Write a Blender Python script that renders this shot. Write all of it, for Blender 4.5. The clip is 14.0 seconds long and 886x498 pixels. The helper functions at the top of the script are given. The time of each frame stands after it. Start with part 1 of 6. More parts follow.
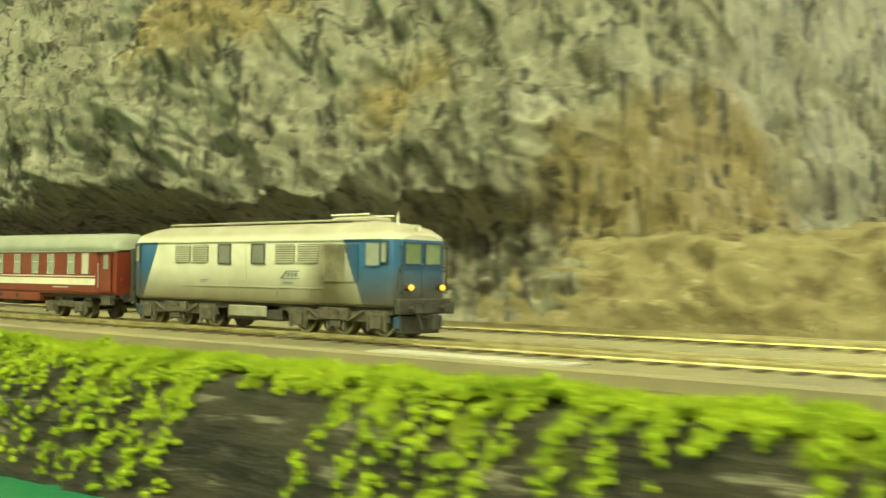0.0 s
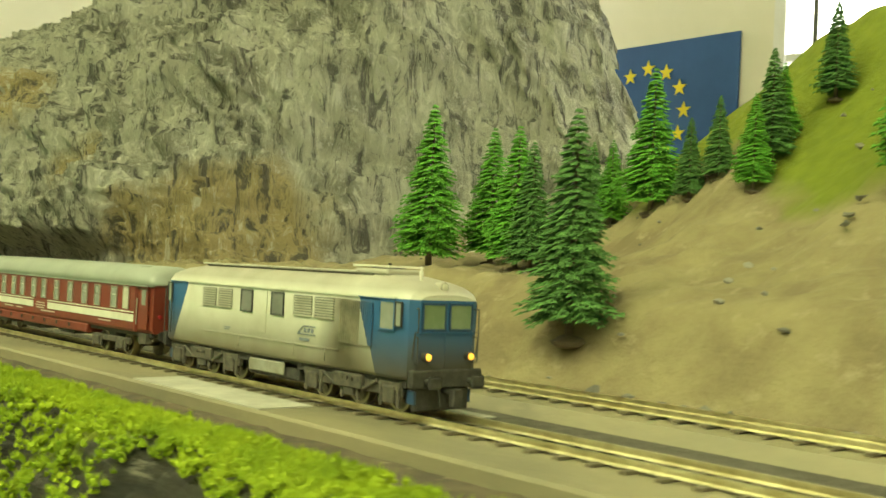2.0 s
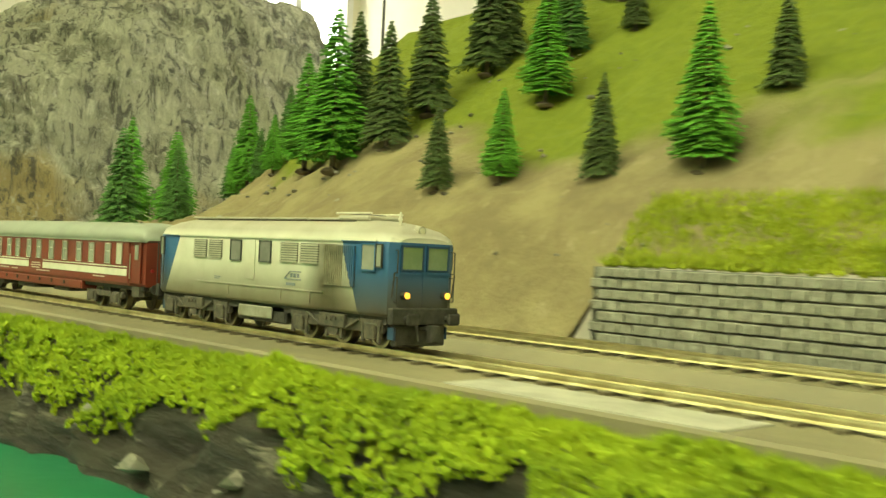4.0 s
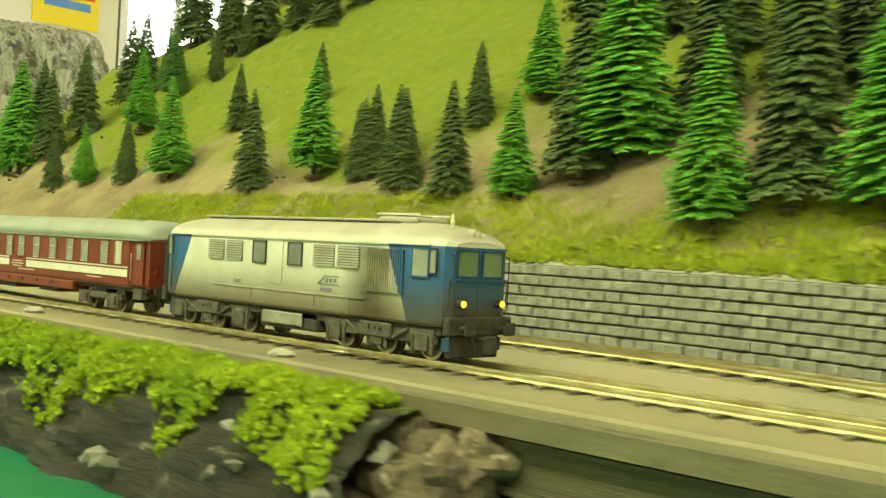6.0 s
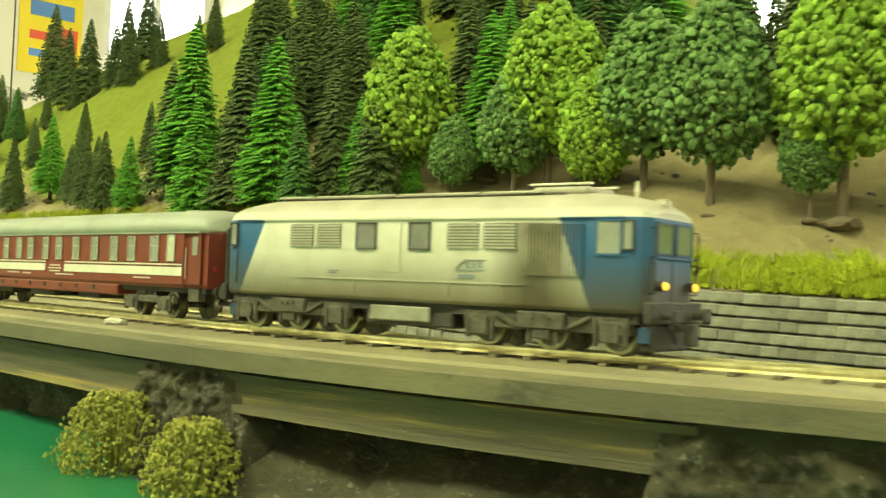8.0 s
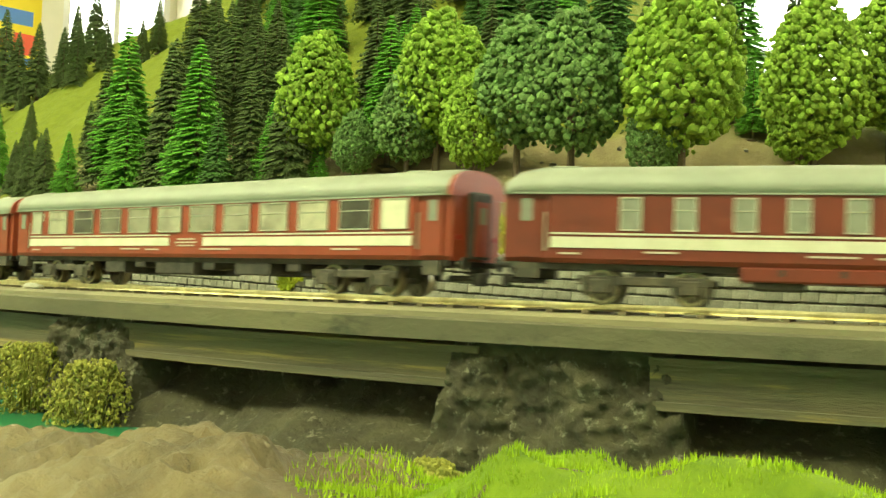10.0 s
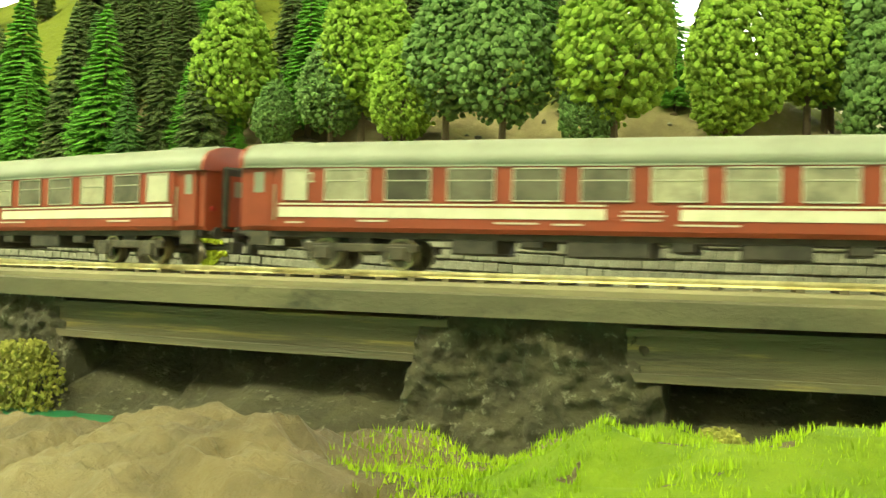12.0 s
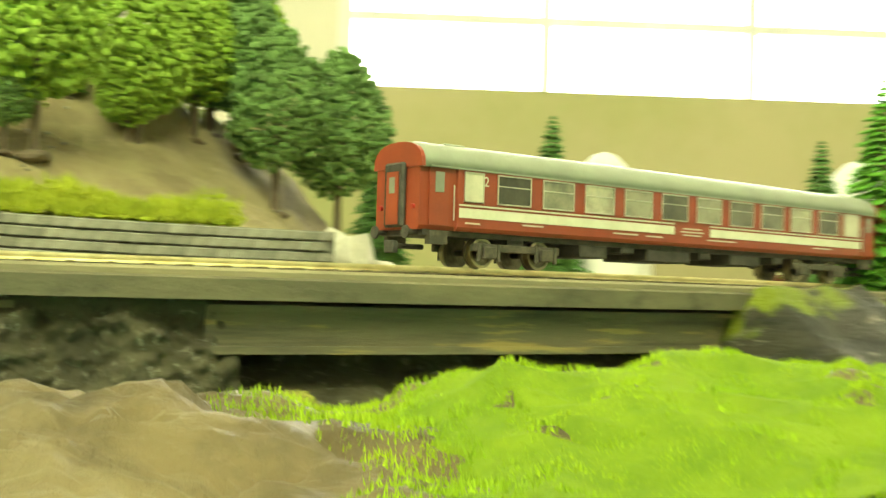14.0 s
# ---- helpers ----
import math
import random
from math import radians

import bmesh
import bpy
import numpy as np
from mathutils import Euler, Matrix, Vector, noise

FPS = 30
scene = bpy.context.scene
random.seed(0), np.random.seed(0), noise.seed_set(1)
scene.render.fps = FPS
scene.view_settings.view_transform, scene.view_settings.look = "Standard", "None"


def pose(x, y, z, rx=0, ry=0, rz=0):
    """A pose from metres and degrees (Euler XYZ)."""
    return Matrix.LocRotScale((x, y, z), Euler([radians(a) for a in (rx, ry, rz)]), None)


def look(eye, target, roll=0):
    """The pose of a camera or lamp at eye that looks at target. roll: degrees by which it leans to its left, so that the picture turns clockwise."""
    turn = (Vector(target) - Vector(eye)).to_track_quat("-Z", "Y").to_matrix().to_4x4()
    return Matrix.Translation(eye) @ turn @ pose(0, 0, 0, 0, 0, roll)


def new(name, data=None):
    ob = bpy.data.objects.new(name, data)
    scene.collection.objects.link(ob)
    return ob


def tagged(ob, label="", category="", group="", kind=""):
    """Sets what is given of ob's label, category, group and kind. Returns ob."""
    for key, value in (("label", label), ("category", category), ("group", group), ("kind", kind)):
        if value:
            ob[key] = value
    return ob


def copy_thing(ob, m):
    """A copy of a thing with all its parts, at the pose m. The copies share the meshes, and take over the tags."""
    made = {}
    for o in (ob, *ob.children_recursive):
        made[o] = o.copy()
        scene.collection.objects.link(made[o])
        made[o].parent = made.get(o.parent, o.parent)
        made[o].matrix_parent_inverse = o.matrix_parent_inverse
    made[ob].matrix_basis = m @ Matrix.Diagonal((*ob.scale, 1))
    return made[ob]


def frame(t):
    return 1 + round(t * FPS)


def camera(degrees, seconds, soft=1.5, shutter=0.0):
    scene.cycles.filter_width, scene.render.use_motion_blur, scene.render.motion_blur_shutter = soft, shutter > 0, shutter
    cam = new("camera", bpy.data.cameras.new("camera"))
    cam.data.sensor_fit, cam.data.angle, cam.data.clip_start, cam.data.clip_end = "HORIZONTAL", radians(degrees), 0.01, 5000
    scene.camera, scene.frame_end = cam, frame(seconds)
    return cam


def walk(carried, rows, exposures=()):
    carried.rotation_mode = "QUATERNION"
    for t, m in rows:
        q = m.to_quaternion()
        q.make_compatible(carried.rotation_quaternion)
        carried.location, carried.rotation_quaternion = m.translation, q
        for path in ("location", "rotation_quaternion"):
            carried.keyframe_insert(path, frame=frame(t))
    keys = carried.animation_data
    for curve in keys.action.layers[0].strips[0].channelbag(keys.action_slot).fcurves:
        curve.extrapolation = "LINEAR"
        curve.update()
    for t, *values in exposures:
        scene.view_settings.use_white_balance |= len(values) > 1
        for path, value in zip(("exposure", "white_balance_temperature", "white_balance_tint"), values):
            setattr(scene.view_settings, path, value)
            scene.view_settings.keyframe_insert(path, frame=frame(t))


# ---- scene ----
SPEED = 0.2594          # train, metres a second
BEND_X, BEND_R = 1.8642, 0.8264   # where the straight ends, and the radius of the bend


def aim(x, y, z, yaw, pitch, roll):
    """Camera pose: yaw to the left of +y, pitch up, roll."""
    return pose(x, y, z, 0, 0, yaw) @ pose(0, 0, 0, 90 + pitch) @ pose(0, 0, 0, 0, 0, roll)


cam = camera(45.2, 14.0, soft=1.4, shutter=0.35)
walk(cam, [
    (0.0, aim(0.2807, -0.3362, 0.0265, 39.48, 1.35, 0.71)),
    (0.5, aim(0.4706, -0.3286, 0.0298, 41.86, 1.12, -0.25)),
    (1.0, aim(0.6022, -0.3324, 0.0352, 43.62, 0.74, 0.62)),
    (1.5, aim(0.7056, -0.2993, 0.0312, 44.80, 1.27, 2.04)),
    (2.0, aim(0.8079, -0.2511, 0.0513, 48.71, 1.13, 2.79)),
    (2.2, aim(0.8447, -0.2409, 0.0560, 50.02, 1.09, 3.11)),
    (4.3, aim(1.4133, -0.2778, 0.0343, 47.42, 0.39, 2.45)),
    (4.5, aim(1.4586, -0.2934, 0.0335, 46.80, 0.76, 2.38)),
    (5.0, aim(1.5562, -0.3050, 0.0294, 43.69, 1.26, 1.92)),
    (5.5, aim(1.7052, -0.2978, 0.0325, 43.68, 0.75, 3.33)),
    (6.0, aim(1.8195, -0.2766, 0.0388, 44.53, 0.11, 2.99)),
    (6.5, aim(1.9423, -0.2724, 0.0363, 44.38, 0.35, 2.45)),
    (7.0, aim(2.0687, -0.2607, 0.0217, 45.04, 0.50, 1.99)),
    (7.5, aim(2.1679, -0.2455, 0.0186, 45.43, 1.35, 2.04)),
    (8.0, aim(2.2516, -0.2446, 0.0187, 46.18, 1.94, 2.26)),
    (8.5, aim(2.2895, -0.2501, 0.0143, 44.96, 2.12, 1.97)),
    (8.7, aim(2.3083, -0.2489, 0.0103, 45.10, 2.52, 1.95)),
    (10.8, aim(2.3338, -0.2668, 0.0005, 42.78, 1.94, 2.04)),
    (11.0, aim(2.3273, -0.2654, 0.0001, 42.10, 1.88, 1.98)),
    (11.5, aim(2.3155, -0.2674, 0.0015, 40.53, 1.62, 2.09)),
    (12.0, aim(2.3049, -0.2708, -0.0003, 38.12, 1.27, 1.62)),
    (12.5, aim(2.2923, -0.2703, -0.0012, 33.86, 1.33, 0.97)),
    (13.0, aim(2.2734, -0.2686, -0.0013, 27.84, 1.55, 1.06)),
    (13.5, aim(2.2573, -0.2862, -0.0009, 17.06, 1.63, 1.56)),
    (14.0, aim(2.2156, -0.3267, -0.0075, -1.97, 2.03, 1.70)),
], exposures=[(0.0, 0.28), (1.5, -0.10), (4.5, -0.12), (6.5, 0.12), (8.0, 0.20), (11.0, 0.32), (12.0, 0.38), (14.0, 0.48)])

# ---- light ----
world = bpy.data.worlds.new("sky")
scene.world = world
world.use_nodes = True
wn = world.node_tree.nodes
sky = wn.new("ShaderNodeTexSky")
sky.sky_type, sky.sun_disc = "NISHITA", False
sky.sun_elevation, sky.sun_rotation = radians(38), radians(20)
world.node_tree.links.new(sky.outputs[0], wn["Background"].inputs[0])
wn["Background"].inputs[1].default_value = 0.12


def area_lamp(name, m, sx, sy, watts, colour):
    d = bpy.data.lights.new(name, "AREA")
    d.shape, d.size, d.size_y, d.energy, d.color = "RECTANGLE", sx, sy, watts, colour
    ob = new(name, d)
    ob.matrix_world = m
    return ob


TUBE = (0.97, 1.0, 0.57)
for lx in (-0.4, 1.0, 2.4):
    area_lamp("ceiling_tube_light", look((lx, -1.15, 1.60), (lx, -0.25, 0.0)), 1.25, 0.6, 36.0, TUBE)
area_lamp("window_daylight", look((0.1, 2.62, 0.95), (0.3, 0.0, 0.2)), 2.1, 1.0, 16.0, (0.93, 1.0, 0.80))
area_lamp("window_daylight", look((3.2, 2.62, 0.95), (2.5, 0.0, 0.1)), 2.3, 1.0, 34.0, (0.96, 1.0, 0.74))


# ---- materials ----
def mat(name, base, rough=0.7, metal=0.0, second=None, scale=60.0, mix=(0.4, 0.62), bump=0.0, bump_scale=300.0,
        third=None, third_scale=20.0, third_mix=(0.5, 0.7), emit=0.0, coords="Object", vary=0.0, stretch=(1, 1, 1), island=False):
    m = bpy.data.materials.new(name)
    m.use_nodes = True
    n, l = m.node_tree.nodes, m.node_tree.links
    b = n["Principled BSDF"]
    b.inputs["Roughness"].default_value, b.inputs["Metallic"].default_value = rough, metal
    b.inputs["Base Color"].default_value = (*base, 1)
    tc = n.new("ShaderNodeTexCoord")
    mp = n.new("ShaderNodeMapping")
    mp.inputs["Scale"].default_value = stretch
    l.new(tc.outputs[coords], mp.inputs[0])

    def blend(sock, col, sc, lo, hi, detail=6.0):
        t = n.new("ShaderNodeTexNoise")
        t.inputs["Scale"].default_value, t.inputs["Detail"].default_value, t.inputs["Roughness"].default_value = sc, detail, 0.65
        l.new(mp.outputs[0], t.inputs[0])
        r = n.new("ShaderNodeMapRange")
        r.inputs[1].default_value, r.inputs[2].default_value = lo, hi
        l.new(t.outputs[0], r.inputs[0])
        x = n.new("ShaderNodeMix")
        x.data_type = "RGBA"
        l.new(r.outputs[0], x.inputs[0])
        if sock is None:
            x.inputs[6].default_value = (*base, 1)
        else:
            l.new(sock, x.inputs[6])
        x.inputs[7].default_value = (*col, 1)
        return x.outputs[2]

    out = None
    if second:
        out = blend(out, second, scale, *mix)
    if third:
        out = blend(out, third, third_scale, *third_mix)
    if vary:
        src = n.new("ShaderNodeNewGeometry").outputs["Random Per Island"] if island else n.new("ShaderNodeObjectInfo").outputs["Random"]
        r = n.new("ShaderNodeMapRange")
        r.inputs[3].default_value, r.inputs[4].default_value = 1 - vary, 1 + vary
        l.new(src, r.inputs[0])
        h = n.new("ShaderNodeHueSaturation")
        l.new(r.outputs[0], h.inputs["Value"])
        if out is None:
            h.inputs["Color"].default_value = (*base, 1)
        else:
            l.new(out, h.inputs["Color"])
        out = h.outputs[0]
    if out is not None:
        l.new(out, b.inputs["Base Color"])
    if bump:
        t = n.new("ShaderNodeTexNoise")
        t.inputs["Scale"].default_value, t.inputs["Detail"].default_value, t.inputs["Roughness"].default_value = bump_scale, 8, 0.7
        l.new(mp.outputs[0], t.inputs[0])
        bp = n.new("ShaderNodeBump")
        bp.inputs["Strength"].default_value, bp.inputs["Distance"].default_value = 1.0, bump
        l.new(t.outputs[0], bp.inputs["Height"])
        l.new(bp.outputs[0], b.inputs["Normal"])
    if emit:
        b.inputs["Emission Color"].default_value = (*base, 1)
        b.inputs["Emission Strength"].default_value = emit
    return m


def nodes_of(m):
    return m.node_tree.nodes, m.node_tree.links, m.node_tree.nodes["Principled BSDF"]


M_ROCK_WET = mat("dark_rock", (0.075, 0.068, 0.038), 0.6, second=(0.12, 0.108, 0.056), scale=70, third=(0.28, 0.27, 0.19), third_scale=240, third_mix=(0.58, 0.66), bump=0.006, bump_scale=130)
M_SAND = mat("sandy_ground", (0.23, 0.175, 0.082), 0.38, second=(0.10, 0.075, 0.035), scale=30, third=(0.36, 0.29, 0.15), third_scale=9, bump=0.002, bump_scale=200)
M_MOSS_BRIGHT = mat("bright_grass_fibre", (0.38, 0.55, 0.014), 0.9, second=(0.27, 0.44, 0.012), scale=50, vary=0.2, island=True)
M_BUSH = mat("dry_bush", (0.38, 0.37, 0.07), 0.95, second=(0.23, 0.24, 0.05), scale=120, vary=0.25, island=True)
M_BOARD = mat("grey_painted_board", (0.29, 0.255, 0.14), 0.6, second=(0.20, 0.18, 0.105), scale=18, third=(0.31, 0.27, 0.16), third_scale=35, third_mix=(0.6, 0.75), bump=0.0004, bump_scale=400, stretch=(0.4, 1, 1))
M_BOARD_WHITE = mat("whitish_filler", (0.52, 0.50, 0.40), 0.7, second=(0.40, 0.385, 0.30), scale=60, bump=0.0006, bump_scale=300)
M_BALLAST = mat("dark_trackbed", (0.12, 0.11, 0.075), 0.9, second=(0.17, 0.155, 0.11), scale=200, bump=0.0015, bump_scale=900)
M_SLEEPER = mat("brown_sleeper", (0.13, 0.11, 0.062), 0.8, second=(0.19, 0.16, 0.09), scale=200)
M_RAIL = mat("nickel_rail", (0.86, 0.80, 0.50), 0.38, 1.0, second=(0.62, 0.55, 0.30), scale=90)
M_BRICK = mat("grey_wall_block", (0.30, 0.30, 0.235), 0.85, second=(0.20, 0.20, 0.155), scale=220, vary=0.22, bump=0.0006, bump_scale=700, third=(0.44, 0.43, 0.35), third_scale=90, third_mix=(0.58, 0.7))
M_MORTAR = mat("dark_joint", (0.12, 0.12, 0.09), 0.9, second=(0.24, 0.24, 0.19), scale=300)
M_BEAM = mat("painted_timber_beam", (0.15, 0.13, 0.07), 0.55, second=(0.34, 0.265, 0.085), scale=40, mix=(0.52, 0.62), stretch=(0.10, 1, 5.0), third=(0.065, 0.06, 0.038), third_scale=34, bump=0.0006, bump_scale=300)
M_FASCIA = mat("stained_fascia", (0.115, 0.105, 0.06), 0.6, second=(0.18, 0.16, 0.085), scale=26, third=(0.05, 0.05, 0.03), third_scale=60, third_mix=(0.55, 0.68), stretch=(0.35, 1, 1), bump=0.0006, bump_scale=250)
M_WATER = mat("green_water", (0.012, 0.16, 0.07), 0.3, second=(0.016, 0.20, 0.09), scale=5, bump=0.0006, bump_scale=25)
M_BARK = mat("bark", (0.11, 0.085, 0.05), 0.9, second=(0.17, 0.13, 0.08), scale=200)
M_NEEDLE_B = mat("bright_needles", (0.080, 0.27, 0.018), 0.8, second=(0.16, 0.42, 0.03), scale=80, vary=0.35, island=True)
M_NEEDLE_D = mat("dark_needles", (0.072, 0.115, 0.030), 0.85, second=(0.11, 0.155, 0.042), scale=80, vary=0.35, island=True)
M_NEEDLE_M = mat("mid_needles", (0.068, 0.175, 0.034), 0.85, second=(0.11, 0.24, 0.05), scale=80, vary=0.35, island=True)
M_LEAF_L = mat("light_foam_leaves", (0.19, 0.33, 0.03), 0.9, second=(0.29, 0.43, 0.05), scale=120, vary=0.3, island=True)
M_LEAF_D = mat("dark_foam_leaves", (0.115, 0.215, 0.055), 0.9, second=(0.165, 0.28, 0.08), scale=120, vary=0.3, island=True)
M_WALL = mat("cream_wall_paint", (0.78, 0.75, 0.60), 0.9, second=(0.74, 0.71, 0.56), scale=3, bump=0.0005, bump_scale=200)
M_FLOOR = mat("floor_tiles", (0.35, 0.33, 0.28), 0.5, second=(0.30, 0.28, 0.24), scale=4)
M_WHITE = mat("white_paint", (0.80, 0.80, 0.76), 0.5, second=(0.74, 0.74, 0.70), scale=8)
M_STONE = mat("pale_stone", (0.24, 0.225, 0.165), 0.8, second=(0.20, 0.195, 0.16), scale=150, vary=0.4, island=True, bump=0.001, bump_scale=500)
M_CARPET = mat("moss_carpet", (0.37, 0.475, 0.016), 0.95, second=(0.23, 0.33, 0.011), scale=40, vary=0.12, island=True, third=(0.17, 0.21, 0.01), third_scale=110, third_mix=(0.62, 0.74))
M_HEDGE = mat("pale_yellow_flock", (0.42, 0.48, 0.03), 0.95, second=(0.27, 0.34, 0.015), scale=45, vary=0.25, island=True)
M_DAY = mat("bright_daylight", (1.0, 1.0, 0.92), 1.0, emit=6.0)


# ---- mesh helpers ----
def part(name, bm, material, parent=None, label=""):
    me = bpy.data.meshes.new(name)
    bm.normal_update()
    bm.to_mesh(me)
    bm.free()
    me.materials.append(material)
    ob = new(name, me)
    if parent is not None:
        ob.parent = parent
    if label:
        ob["label"] = label
    return ob


def smooth(ob, on=True):
    ob.data.polygons.foreach_set("use_smooth", [on] * len(ob.data.polygons))
    return ob


def box(bm, x0, x1, y0, y1, z0, z1, bevel=0.0):
    g = bmesh.ops.create_cube(bm, size=1.0)
    for v in g["verts"]:
        v.co = Vector((x0 if v.co.x < 0 else x1, y0 if v.co.y < 0 else y1, z0 if v.co.z < 0 else z1))
    if bevel:
        es = list({e for v in g["verts"] for e in v.link_edges})
        bmesh.ops.bevel(bm, geom=es, offset=bevel, segments=1, affect="EDGES")
    return bm


def boxes(*rows, bevel=0.0):
    bm = bmesh.new()
    for r in rows:
        box(bm, *r, bevel=bevel)
    return bm


def rod(bm, p, q, r0, r1=None, seg=8):
    r1 = r0 if r1 is None else r1
    p, q = Vector(p), Vector(q)
    d = (q - p)
    m = Matrix.Translation((p + q) / 2) @ d.to_track_quat("Z", "Y").to_matrix().to_4x4()
    bmesh.ops.create_cone(bm, cap_ends=True, segments=seg, radius1=r0, radius2=max(r1, 1e-5), depth=d.length, matrix=m)
    return bm


def empty(name, m=None):
    ob = new(name)
    ob.empty_display_size = 0.01
    if m is not None:
        ob.matrix_basis = m
    return ob


def fbm(x, y, z, octaves=5):
    return noise.fractal(Vector((x, y, z)), 0.9, 2.1, octaves)


def ridge(x, y, z, octaves=5):
    return noise.ridged_multi_fractal(Vector((x, y, z)), 0.9, 2.1, octaves, 1.0, 2.0)


def surface(name, us, vs, fn, material, smooth_on=True):
    """A sheet of quads over the grid us x vs; fn gives each point."""
    verts = [fn(u, w) for u in us for w in vs]
    nv = len(vs)
    faces = [(i * nv + j, (i + 1) * nv + j, (i + 1) * nv + j + 1, i * nv + j + 1) for i in range(len(us) - 1) for j in range(nv - 1)]
    me = bpy.data.meshes.new(name)
    me.from_pydata(verts, [], faces)
    me.materials.append(material)
    me.polygons.foreach_set("use_smooth", [smooth_on] * len(faces))
    return new(name, me)


def step(a, b, x):
    t = min(1.0, max(0.0, (x - a) / (b - a)))
    return t * t * (3 - 2 * t)


def line(s):
    """A point of the near track at length s and its heading."""
    if s < BEND_X:
        return Vector((s, 0.0)), 0.0
    a = (s - BEND_X) / BEND_R
    return Vector((BEND_X + BEND_R * math.sin(a), BEND_R * (1 - math.cos(a)))), a


def beside(s, off, z):
    """A point off metres to the left of the near track (towards the hill) at length s."""
    p, a = line(s)
    return Vector((p.x - math.sin(a) * off, p.y + math.cos(a) * off, z))


def span(a, b, n):
    return [a + (b - a) * i / (n - 1) for i in range(n)]


def far_drop(s):
    """How far the hill side of the layout lies below the near track, which climbs to the bridge."""
    return 0.016 * step(1.55, 2.2, s)


def along(name, s0, s1, n, profile, material, closed=True, sink=False):
    """A strip that follows the track: profile is (offset, z) pairs."""
    bm = bmesh.new()
    rings = [[bm.verts.new(beside(s, o, z - (far_drop(s) if sink else 0.0))) for o, z in profile] for s in span(s0, s1, n)]
    k = len(profile)
    for a, b in zip(rings, rings[1:]):
        for j in range(k if closed else k - 1):
            bm.faces.new((a[j], b[j], b[(j + 1) % k], a[(j + 1) % k]))
    if closed:
        bm.faces.new(rings[0][::-1])
        bm.faces.new(rings[-1])
    bmesh.ops.recalc_face_normals(bm, faces=bm.faces)
    return bm

# ---- the room ----
def room():
    x0, x1, y0, y1, z0, z1 = -2.6, 4.6, -2.2, 2.7, -0.95, 1.7
    for name, r in (("floor", (x0 - .1, x1 + .1, y0 - .1, y1 + .1, z0 - .1, z0)), ("ceiling", (x0 - .1, x1 + .1, y0 - .1, y1 + .1, z1, z1 + .1)),
                    ("wall_south", (x0, x1, y0 - .1, y0, z0, z1)), ("wall_east", (x1, x1 + .1, y0 - .1, y1 + .1, z0, z1))):
        tagged(part(name, boxes(r), M_FLOOR if name == "floor" else M_WALL), "plain " + ("grey tiled floor of the exhibition room" if name == "floor" else "cream painted room " + name.split("_")[0]), name.split("_")[0], kind="structure")
    west = [(x0 - .1, x0, y0 - .1, 2.08, z0, z1), (x0 - .1, x0, 2.66, y1 + .1, z0, z1), (x0 - .1, x0, 2.08, 2.66, z0, 0.55), (x0 - .1, x0, 2.08, 2.66, 1.55, z1)]
    tagged(part("wall_west", boxes(*west), M_WALL), "cream painted room wall with a window", "wall", kind="structure")
    w = tagged(empty("window_3", pose(x0, 2.37, 0.55)), "white framed window, overexposed by daylight", "window", kind="structure")
    part("window_frame", boxes((-.06, 0, -.29, -.255, 0, 1.0), (-.06, 0, .255, .29, 0, 1.0), (-.06, 0, -.255, .255, 0, .035), (-.06, 0, -.255, .255, .965, 1.0)), M_WHITE, w)
    part("window_mullion", boxes((-.05, -.01, -.015, .015, .035, .965)), M_WHITE, w)
    tagged(part("backdrop_west", boxes((x0 - .85, x0 - .8, 1.0, 4.2, 0, 2.4)), M_DAY), "bright white daylight outside the west window", "daylight", kind="structure")
    # north wall with two window openings
    wins = ((-1.03, 1.2, 0.42, 1.45), (2.0, 4.4, 0.40, 1.5))
    rows = [(x0, wins[0][0], y1, y1 + .1, z0, z1), (wins[0][1], wins[1][0], y1, y1 + .1, z0, z1), (wins[1][1], x1, y1, y1 + .1, z0, z1)]
    for a, b, c, d in wins:
        rows += [(a, b, y1, y1 + .1, z0, c), (a, b, y1, y1 + .1, d, z1)]
    tagged(part("wall_north", boxes(*rows), M_WALL), "cream painted wall with two wide windows", "wall", kind="structure")
    for i, (a, b, c, d) in enumerate(wins):
        w = tagged(empty("window_%d" % (i + 1), pose((a + b) / 2, y1, c)), "white framed window, overexposed by daylight", "window", kind="structure")
        hw, h = (b - a) / 2, d - c
        part("window_frame", boxes((-hw, -hw + .04, 0, .06, 0, h), (hw - .04, hw, 0, .06, 0, h), (-hw + .04, hw - .04, 0, .06, 0, .04), (-hw + .04, hw - .04, 0, .06, h - .04, h)), M_WHITE, w)
        for k in range(1, 4):
            part("window_mullion", boxes((-hw + 2 * hw * k / 4 - .015, -hw + 2 * hw * k / 4 + .015, .005, .05, .04, h - .04)), M_WHITE, w)
        for k in (1, 2):
            part("window_bar", boxes((-hw + .04, hw - .04, .012, .04, h * k / 3 - .01, h * k / 3 + .01)), M_WHITE, w)
    tagged(part("backdrop", boxes((-3.2, 5.5, y1 + .9, y1 + .95, 0, 2.4)), M_DAY), "bright white daylight outside the windows", "daylight", kind="structure")


